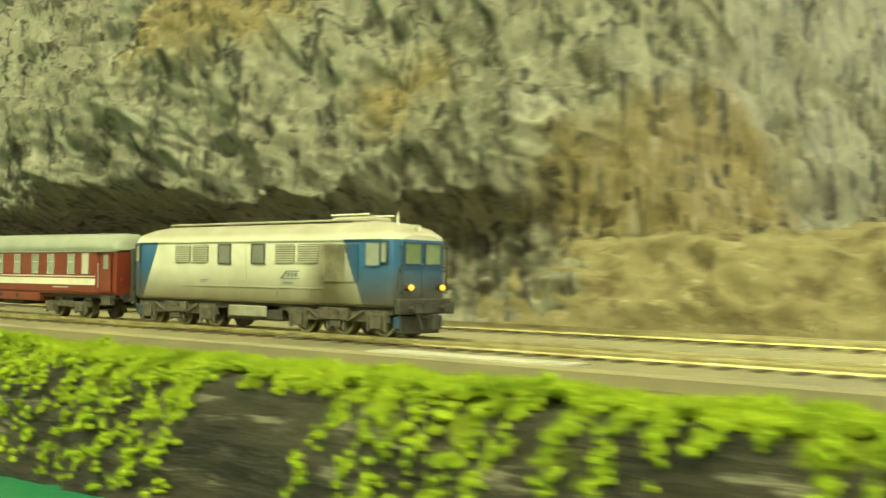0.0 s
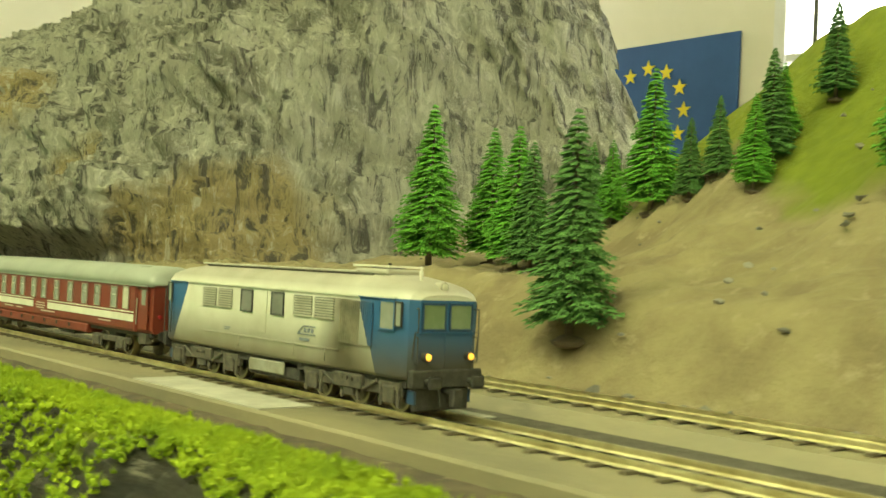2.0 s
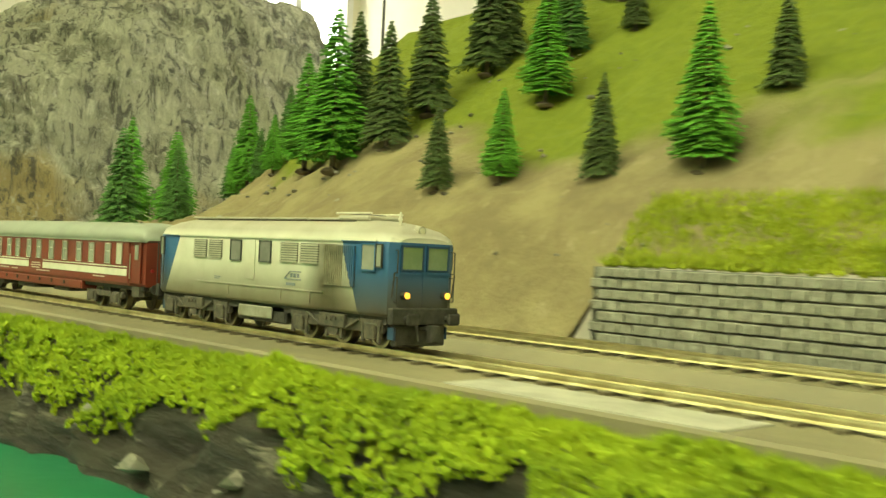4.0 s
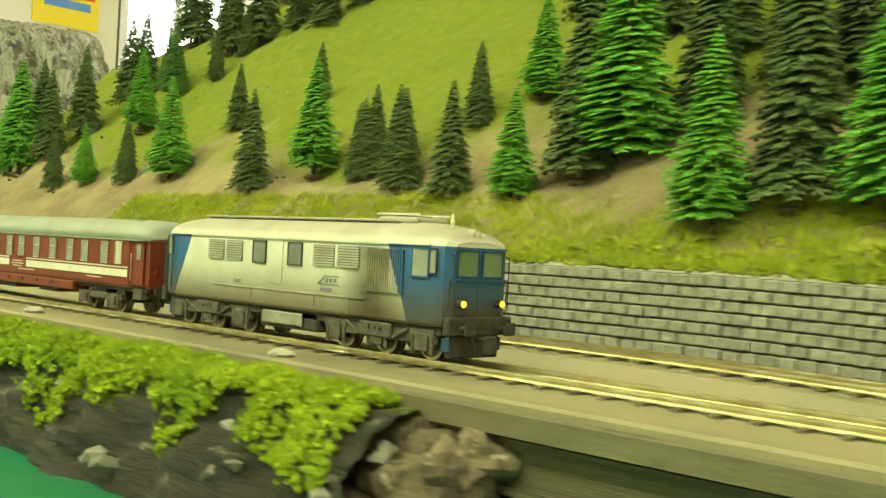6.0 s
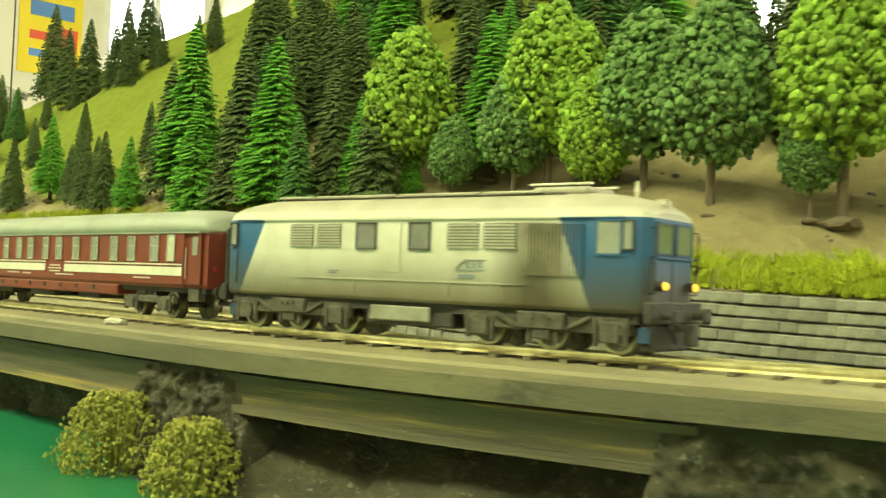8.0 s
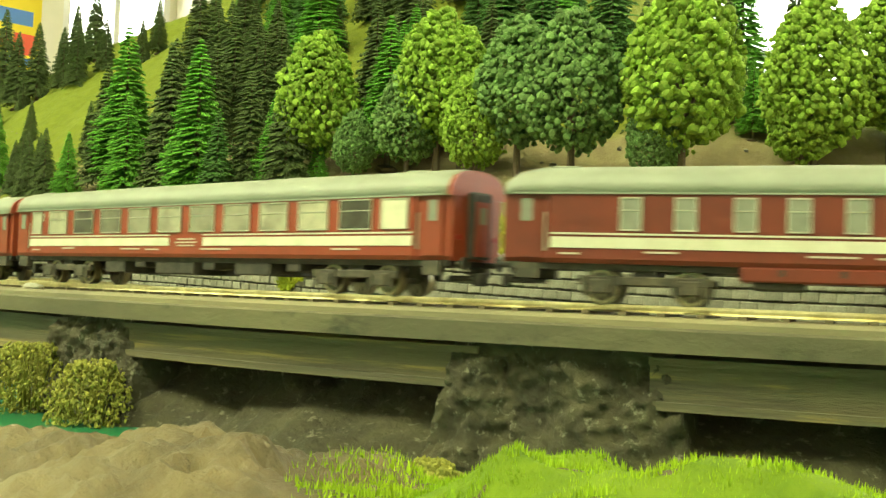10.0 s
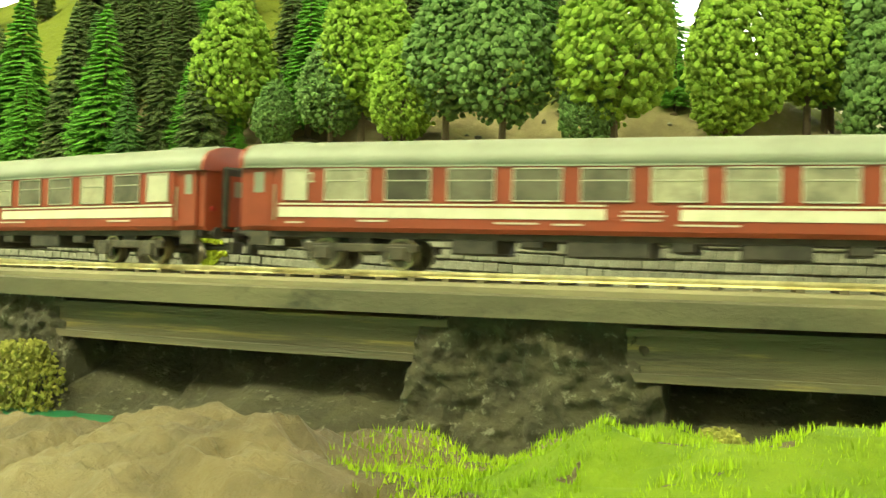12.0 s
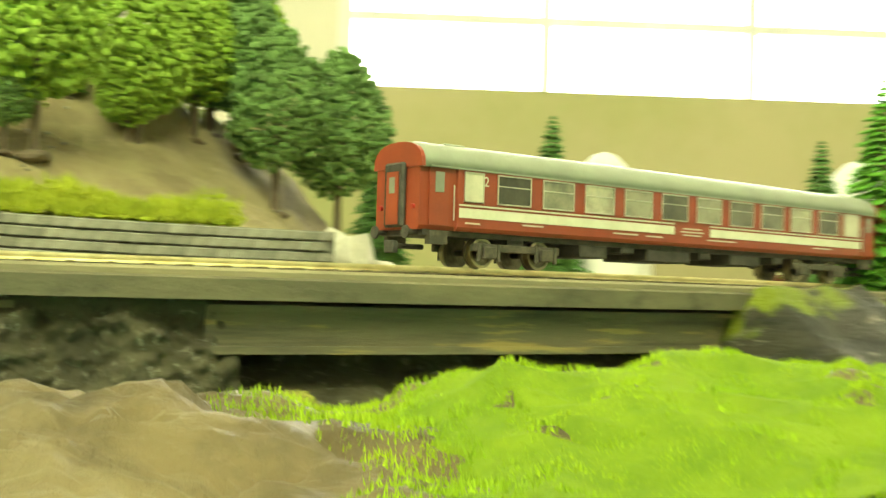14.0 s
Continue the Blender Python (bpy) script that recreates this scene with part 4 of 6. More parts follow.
    # a small cushion of turf in front of the bank
    def cushion(u, w):
        a, r = u * 6.2832, w
        x, y = 0.305 + 0.16 * r * math.cos(a), -0.128 + 0.030 * r * math.sin(a)
        return (x, y, -0.067 + 0.031 * (1 - r * r) + 0.004 * fbm(x * 40, y * 40, 1) * (1 - r))
    tagged(surface("turf_cushion", span(0, 1, 40), span(0, 1, 20), cushion, M_MOSS_BRIGHT), "bright green moss cushion above the water", "moss")
    hairs = []
    for i in range(5000):
        a, r = rnd.uniform(0, 6.283), math.sqrt(rnd.random()) * 0.95
        hairs.append((0.305 + 0.16 * r * math.cos(a), -0.128 + 0.030 * r * math.sin(a), -0.0665 + 0.031 * (1 - r * r)))
    joined("cushion_fibres", *blades(hairs, rnd, 0.0035, 0.0004), M_MOSS_BRIGHT, "bright green fibres on the moss cushion", "moss", "stuff")
    # right bank beyond the bridge
    def slope(s, w):
        o, z = polyline([(-0.036, -0.006), (-0.05, -0.004), (-0.066, -0.014), (-0.085, -0.030), (-0.11, -0.05), (-0.14, -0.07)], w)
        p = beside(s, o, z)
        n = 0.008 * fbm(p.x * 26, p.y * 26, z * 20)
        k = step(2.33, 2.37, s)
        return (p.x, p.y, (z + n) * k + (-0.07) * (1 - k))
    tagged(surface("right_bank", span(2.32, 2.8, 60), span(0, 1, 40), slope, M_BANK), "mossy rock bank at the bridge's end", "embankment", kind="structure")
    # dry bushes in the gorge
    for s, o, zb, h, w in ((1.872, -0.050, -0.072, 0.045, 0.022), (1.925, -0.052, -0.072, 0.041, 0.017), (2.088, -0.060, -0.062, 0.012, 0.010), (2.172, -0.044, -0.056, 0.013, 0.009)):
        c = beside(s, o, zb)
        pl, hr = [], []
        for i in range(2600):
            f = rnd.random()
            a = rnd.uniform(0, 6.283)
            rr = w * math.sin(math.pi * (0.18 + 0.72 * f)) ** 0.7 * (0.62 + 0.42 * rnd.random()) * (1 + 0.22 * fbm(3 * math.cos(a), 3 * math.sin(a), 5 * f + s))
            q = (c.x + rr * math.cos(a), c.y + rr * math.sin(a), c.z + h * f)
            pl.append((q, rnd.uniform(0.00035, 0.0009), 1.2))
        root = tagged(empty("dry_bush", Matrix.Identity(4)), "yellow-olive dry lichen bush in the gorge", "bush", group="bushes in the gorge")
        v, f = clumps(pl, BALL1, 0.9)
        cr = joined("crown", v, f, M_BUSH, "", "")
        cr.parent = root
        bm = bmesh.new()
        for k in range(70):
            a, e = rnd.uniform(0, 6.283), rnd.uniform(0.35, 1.0)
            rod(bm, (c.x, c.y, c.z), (c.x + w * 1.02 * math.cos(a) * (1.25 - e), c.y + w * 1.02 * math.sin(a) * (1.25 - e), c.z + h * e), 0.0006, 0.0003, 4)
        part("twig_tangle", bm, M_BUSH, root)


def mound_height(x, w):
    y = -0.075 - 0.115 * w
    z = mound_crest(x) - 0.10 * (1 - step(0.0, 0.5, w)) - 0.012 * step(0.6, 1.0, w)
    return z + mound_relief(x, y)


def background_things():
    # poster on the west wall
    yellow = mat("yellow_poster", (0.85, 0.66, 0.02), 0.6)
    p = tagged(part("poster", boxes((-2.598, -2.594, 1.67, 1.97, 0.92, 1.5)), yellow), "yellow wall poster with red and blue blocks", "poster")
    red, blue = mat("red_print", (0.75, 0.10, 0.04), 0.6), mat("blue_print", (0.10, 0.25, 0.6), 0.6)
    part("print_block", boxes((-2.5938, -2.593, 1.84, 1.95, 1.05, 1.15)), red, p, "red print block")
    part("print_block", boxes((-2.5938, -2.593, 1.72, 1.82, 1.08, 1.12)), red, p, "red print block")
    part("print_block", boxes((-2.5938, -2.593, 1.72, 1.93, 1.00, 1.035)), blue, p, "blue print block")
    part("print_block", boxes((-2.5938, -2.593, 1.72, 1.93, 1.19, 1.26)), blue, p, "blue print block")
    # mast on the mountain's shoulder
    z = ground_height(0.385, 0.485)
    m = tagged(empty("signal_mast", pose(0.385, 0.485, z)), "thin dark mast on the hillside", "mast")
    part("pole", rod(bmesh.new(), (0, 0, -0.01), (0.0, 0, 0.50 - z), 0.0020, 0.0014, 8), M_BLACK, m)
    part("foot", boxes((-0.008, 0.008, -0.008, 0.008, -0.01, 0.006), bevel=0.001), M_BLACK, m)
    # orange loader on the summit
    lx, ly, lz = min((CLIFF[0](-0.12, k / 200) for k in range(110, 200)), key=lambda q: abs(q[1] - 0.46))
    r = tagged(empty("loader", pose(lx, ly, lz, 0, 0, 25)), "small orange toy loader on the mountain top", "loader")
    orange = mat("orange_paint", (0.75, 0.22, 0.02), 0.5)
    part("chassis", boxes((-0.018, 0.014, -0.007, 0.007, 0.004, 0.012), bevel=0.001), orange, r)
    part("cab", boxes((-0.008, 0.004, -0.006, 0.006, 0.012, 0.024), bevel=0.001), blue, r, "blue cab")
    part("bucket", boxes((0.018, 0.026, -0.010, 0.010, 0.0, 0.010), bevel=0.001), orange, r)
    for wx in (-0.012, 0.008):
        for wy in (-0.008, 0.008):
            part("wheel", rod(bmesh.new(), (wx, wy - 0.002, 0.0045), (wx, wy + 0.002, 0.0045), 0.0045, 0.0045, 14), M_BLACK, r)
    # beige backdrop board at the layout's end, its ground and white domes
    beige = mat("beige_backdrop_paint", (0.42, 0.37, 0.21), 0.8, second=(0.36, 0.34, 0.16), scale=4, third=(0.30, 0.38, 0.12), third_scale=3, third_mix=(0.6, 0.75))
    tagged(part("backdrop_board", boxes((2.0, 4.2, 0.95, 0.97, -0.1, 0.232)), beige), "beige painted backdrop board behind the layout", "board", kind="structure")
    tagged(part("layout_table", boxes((1.7, 4.2, 0.20, 0.95, -0.06, -0.014)), beige), "beige painted table top beyond the bend", "table", kind="structure")
    for x, y, rr in ((2.424, 0.8, 0.055), (2.70, 0.8, 0.06)):
        bm = bmesh.new()
        bmesh.ops.create_uvsphere(bm, u_segments=28, v_segments=14, radius=1.0)
        bmesh.ops.delete(bm, geom=[v for v in bm.verts if v.co.z < -0.05], context="VERTS")
        for v in bm.verts:
            v.co = Vector((v.co.x * rr, v.co.y * rr, v.co.z * 0.155))
        ob = smooth(part("white_dome", bm, M_WHITE))
        ob.matrix_basis = pose(x, y, -0.013)
        tagged(ob, "white plaster dome on the beige table", "dome", group="white domes")
    # plaster lump at the end of the retaining wall
    v, f = clumps([((2.182, 0.243, -0.006), 0.020, 1.2), ((2.197, 0.258, -0.010), 0.02, 1.0), ((2.174, 0.250, 0.006), 0.014, 1.0)], BALL2, 0.5)
    joined("plaster_lump", v, f, M_BOARD_WHITE, "whitish plaster lump at the retaining wall's end", "plaster lump")


# ---- train ----
M_BLACK = mat("sooty_black", (0.035, 0.033, 0.027), 0.7, second=(0.07, 0.065, 0.05), scale=200, bump=0.0002, bump_scale=900)
M_BOGIE = mat("dusty_bogie", (0.06, 0.055, 0.04), 0.75, second=(0.12, 0.105, 0.07), scale=250, bump=0.0002, bump_scale=900)
M_TYRE = mat("wheel_steel", (0.26, 0.235, 0.17), 0.4, 0.8, second=(0.10, 0.09, 0.065), scale=300)
M_GLASS = mat("dusty_glazing", (0.30, 0.31, 0.25), 0.12, second=(0.24, 0.25, 0.20), scale=100)
M_GLASS_DARK = mat("grey_engine_window", (0.17, 0.17, 0.145), 0.25, second=(0.21, 0.21, 0.18), scale=150)
M_CAB_GLASS = mat("greenish_windscreen", (0.16, 0.22, 0.12), 0.08, second=(0.22, 0.27, 0.17), scale=60)
M_CURTAIN = mat("curtained_glazing", (0.30, 0.285, 0.20), 0.15, second=(0.15, 0.145, 0.105), scale=90, vary=0.75)
M_FRAME = mat("aluminium_frame", (0.62, 0.60, 0.50), 0.35, 0.8)
M_RUBBER = mat("dark_window_seal", (0.05, 0.05, 0.045), 0.7)
M_LAMP = mat("headlight_glow", (1.0, 0.50, 0.05), 0.3, emit=1.6)
M_SLAT = mat("shadowed_louvre_paint", (0.46, 0.44, 0.34), 0.6, second=(0.36, 0.34, 0.25), scale=150)
M_SOOT = mat("sooty_grille_bar", (0.26, 0.235, 0.15), 0.7, second=(0.15, 0.135, 0.085), scale=90)
M_TAIL = mat("tail_lamp_red", (0.35, 0.02, 0.02), 0.3)
M_INK = mat("grey_blue_lettering", (0.20, 0.225, 0.24), 0.6)
M_PALE = mat("pale_lettering", (0.62, 0.52, 0.42), 0.6)
M_FROST = mat("frosted_pane", (0.58, 0.55, 0.42), 0.3, second=(0.48, 0.46, 0.35), scale=120, vary=0.3)
M_CREAM = mat("cream_stripe", (0.72, 0.69, 0.55), 0.5, second=(0.63, 0.60, 0.46), scale=90)


def loco_paint():
    """White sides, blue ends with slanted borders, brown grime sprayed low on the sides."""
    m = mat("locomotive_paint", (0.66, 0.645, 0.52), 0.45, second=(0.58, 0.56, 0.43), scale=70, mix=(0.4, 0.7), bump=0.00008, bump_scale=1500)
    n, l, b = nodes_of(m)
    tc, sep = n.new("ShaderNodeTexCoord"), n.new("ShaderNodeSeparateXYZ")
    l.new(tc.outputs["Object"], sep.inputs[0])

    def math_node(op, a, c, d=None):
        k = n.new("ShaderNodeMath")
        k.operation = op
        for i, q in enumerate((a, c, d)):
            if q is None:
                continue
            if isinstance(q, (int, float)):
                k.inputs[i].default_value = q
            else:
                l.new(q, k.inputs[i])
        return k.outputs[0]

    x, z = sep.outputs["X"], sep.outputs["Z"]
    col = b.inputs["Base Color"].links[0].from_socket

    def over(fac, rgb, col):
        k = n.new("ShaderNodeMix")
        k.data_type = "RGBA"
        l.new(fac, k.inputs[0])
        l.new(col, k.inputs[6])
        k.inputs[7].default_value = (*rgb, 1)
        return k.outputs[2]

    low = math_node("LESS_THAN", z, 0.0405)
    front = math_node("GREATER_THAN", math_node("MULTIPLY_ADD", z, 0.42, x), 0.0782)   # border leans with height
    back = math_node("LESS_THAN", math_node("MULTIPLY_ADD", z, -0.47, x), -0.0868)
    blue = math_node("MULTIPLY", math_node("MAXIMUM", front, back), low)
    col = over(blue, (0.030, 0.115, 0.26), col)
    # roof soot
    t = n.new("ShaderNodeTexNoise")
    t.inputs["Scale"].default_value, t.inputs["Detail"].default_value = 45, 5
    l.new(tc.outputs["Object"], t.inputs[0])
    roof = n.new("ShaderNodeMapRange")
    roof.inputs[1].default_value, roof.inputs[2].default_value, roof.inputs[4].default_value = 0.0408, 0.0440, 1.0
    l.new(z, roof.inputs[0])
    col = over(math_node("MULTIPLY", roof.outputs[0], math_node("MULTIPLY_ADD", t.outputs[0], 0.9, 0.25)), (0.29, 0.26, 0.18), col)
    # grime thrown up from the wheels
    g = n.new("ShaderNodeMapRange")
    g.inputs[1].default_value, g.inputs[2].default_value = 0.033, 0.0155
    l.new(math_node("MULTIPLY_ADD", t.outputs[0], 0.008, z), g.inputs[0])
    col = over(math_node("MULTIPLY", g.outputs[0], 0.92), (0.13, 0.098, 0.048), col)
    nose = n.new("ShaderNodeMapRange")
    nose.inputs[1].default_value, nose.inputs[2].default_value = 0.028, 0.016
    l.new(z, nose.inputs[0])
    col = over(math_node("MULTIPLY", math_node("MULTIPLY", nose.outputs[0], math_node("GREATER_THAN", math_node("ABSOLUTE", x, 0), 0.0885)), 0.85), (0.06, 0.052, 0.035), col)
    # exhaust streak beside the radiator grille
    st = n.new("ShaderNodeMapRange")
    st.inputs[1].default_value, st.inputs[2].default_value = 0.017, 0.003
    l.new(math_node("ABSOLUTE", math_node("SUBTRACT", x, 0.053), 0), st.inputs[0])
    side_z = math_node("LESS_THAN", z, 0.039)
    col = over(math_node("MULTIPLY", math_node("MULTIPLY", math_node("MULTIPLY", st.outputs[0], t.outputs[0]), 1.9), side_z), (0.12, 0.10, 0.06), col)
    l.new(col, b.inputs["Base Color"])
    return m


def coach_paint():
    m = mat("oxide_red_paint", (0.32, 0.058, 0.025), 0.42, second=(0.26, 0.048, 0.023), scale=60, bump=0.00006, bump_scale=1500, third=(0.20, 0.04, 0.022), third_scale=25, third_mix=(0.6, 0.8))
    return m


M_LOCO = loco_paint()
M_COACH = coach_paint()
M_COACH_DARK = mat("maroon_paint", (0.205, 0.036, 0.018), 0.45, second=(0.165, 0.032, 0.018), scale=60, bump=0.00006, bump_scale=1500, third=(0.13, 0.03, 0.018), third_scale=25, third_mix=(0.6, 0.8))
M_ROOF = mat("grey_green_roof", (0.32, 0.345, 0.27), 0.5, second=(0.27, 0.29, 0.225), scale=40)


def loft(sections):
    """A closed skin through rings of equal length."""
    bm = bmesh.new()
    rings = [[bm.verts.new(p) for p in ring] for ring in sections]
    k = len(rings[0])
    for a, b in zip(rings, rings[1:]):
        for j in range(k):
            bm.faces.new((a[j], a[(j + 1) % k], b[(j + 1) % k], b[j]))
    bm.faces.new(rings[0])
    bm.faces.new(rings[-1][::-1])
    bmesh.ops.recalc_face_normals(bm, faces=bm.faces)
    return bm


def section(x, half, z0, z1, ztop, lean=0.0, nroof=7, tuck=0.0):
    """Sides from z0 to z1 and a rounded roof up to ztop. lean shifts the top in x."""
    pts = [(half - tuck, z0), (half, z0 + 0.0015), (half, z1)]
    for i in range(1, nroof):
        a = math.pi * i / nroof
        c, s = math.cos(a), math.sin(a)
        pts.append((half * math.copysign(abs(c) ** 0.75, c), z1 + (ztop - z1) * s ** 0.8))
    pts += [(-half, z1), (-half, z0 + 0.0015), (-half + tuck, z0)]
    return [(x - lean * max(0.0, (z - z0) / 0.03), y, z) for y, z in pts]


M_RIM = mat("tyre_steel", (0.42, 0.38, 0.24), 0.35, 0.9, second=(0.28, 0.25, 0.16), scale=300)


def wheelset(parent, x, r, name="wheelset"):
    bm = bmesh.new()
    for sy in (-1, 1):
        rod(bm, (0, sy * 0.0072, 0), (0, sy * 0.0094, 0), r * 0.9, r * 0.9, 20)
        rod(bm, (0, sy * 0.0062, 0), (0, sy * 0.0070, 0), r * 1.1, r * 1.1, 20)
        for k in range(4):
            a = k * math.pi / 2
            rod(bm, (0, sy * 0.0099, 0), (r * 0.6 * math.cos(a), sy * 0.0099, r * 0.6 * math.sin(a)), 0.0006, 0.0004, 5)
    rod(bm, (0, -0.007, 0), (0, 0.007, 0), 0.0012, 0.0012, 8)
    ob = part(name, bm, M_TYRE, parent, "worn steel wheelset")
    ob.matrix_basis = pose(x, 0, r)
    bm = bmesh.new()
    for sy in (-1, 1):
        rings = []
        for rr, yy in ((r * 1.0, 0.0070), (r * 1.0, 0.0100), (r * 0.82, 0.0100), (r * 0.82, 0.0070)):
            rings.append([bm.verts.new((rr * math.cos(a), sy * yy, rr * math.sin(a))) for a in (2 * math.pi * k / 20 for k in range(20))])
        for q in range(4):
            u, w = rings[q], rings[(q + 1) % 4]
            for k in range(20):
                bm.faces.new((u[k], u[(k + 1) % 20], w[(k + 1) % 20], w[k]))
    bmesh.ops.recalc_face_normals(bm, faces=bm.faces)
    part("tyre", bm, M_RIM, ob, "worn bright tyre")
    return ob


def side_frame(parent, axles, x0, x1, y, z0, z1, heavy):
    bm = boxes((x0, x1, y - 0.0012, y + 0.0012, z0, z1), bevel=0.0004)
    for a in axles:
        box(bm, a - 0.0032, a + 0.0032, y - 0.0024, y + 0.0012, 0.0035, z1 - 0.001, bevel=0.0004)
        for d in (-0.0048, 0.0048):
            rod(bm, (a + d, y - 0.0012, z0 - 0.0035), (a + d, y - 0.0012, z1), 0.0009, 0.0009, 6)
        if heavy:
            box(bm, a - 0.0062, a + 0.0062, y - 0.0018, y - 0.0008, z1 - 0.0022, z1 + 0.0004)
    if heavy:
        m = (x0 + x1) / 2
        box(bm, m - 0.0085, m + 0.0085, y - 0.003, y - 0.001, z0 + 0.0005, z1 + 0.001, bevel=0.0004)
        for d in (-0.003, 0, 0.003):
            rod(bm, (m + d, y - 0.0036, z0 + 0.004), (m + d, y - 0.0030, z0 + 0.004), 0.0007, 0.0007, 6)
        rod(bm, (m - 0.017, y - 0.002, z1), (m - 0.009, y - 0.002, z0 + 0.001), 0.0007, 0.0007, 6)
        rod(bm, (m + 0.017, y - 0.002, z1), (m + 0.009, y - 0.002, z0 + 0.001), 0.0007, 0.0007, 6)
    part("side_frame", bm, M_BOGIE, parent)


def panel(parent, name, x0, x1, z0, z1, y, material, depth=0.0006, frame_mat=None, fw=0.0006, label=""):
    """A pane on the side of a vehicle with its frame round it; y is the side's plane, outward is its sign."""
    s = -1 if y < 0 else 1
    ya, yb = sorted((y + s * 0.0001, y + s * depth * 0.5))
    ob = part(name, boxes((x0, x1, ya, yb, z0, z1)), material, parent, label)
    if frame_mat:
        ya, yb = sorted((y, y + s * depth))
        part(name + "_frame", boxes((x0 - fw, x1 + fw, ya, yb, z1, z1 + fw), (x0 - fw, x1 + fw, ya, yb, z0 - fw, z0), (x0 - fw, x0, ya, yb, z0, z1), (x1, x1 + fw, ya, yb, z0, z1)), frame_mat, ob)
    return ob


def writing(text, size, material, parent, m, name="lettering"):
    cu = bpy.data.curves.new(name, "FONT")
    cu.body, cu.size, cu.extrude = text, size, 0.00005
    cu.align_x, cu.align_y = "CENTER", "CENTER"
    tmp = bpy.data.objects.new(name, cu)
    scene.collection.objects.link(tmp)
    me = bpy.data.meshes.new_from_object(tmp.evaluated_get(bpy.context.evaluated_depsgraph_get()))
    bpy.data.objects.remove(tmp)
    me.materials.clear()
    me.materials.append(material)
    ob = new(name, me)
    ob.parent, ob.matrix_basis = parent, m
    return ob


def facing(y, x, z):
    """Pose of a text on the side at y, readable from outside."""
    return pose(x, y, z, 90, 0, 0 if y < 0 else 180)


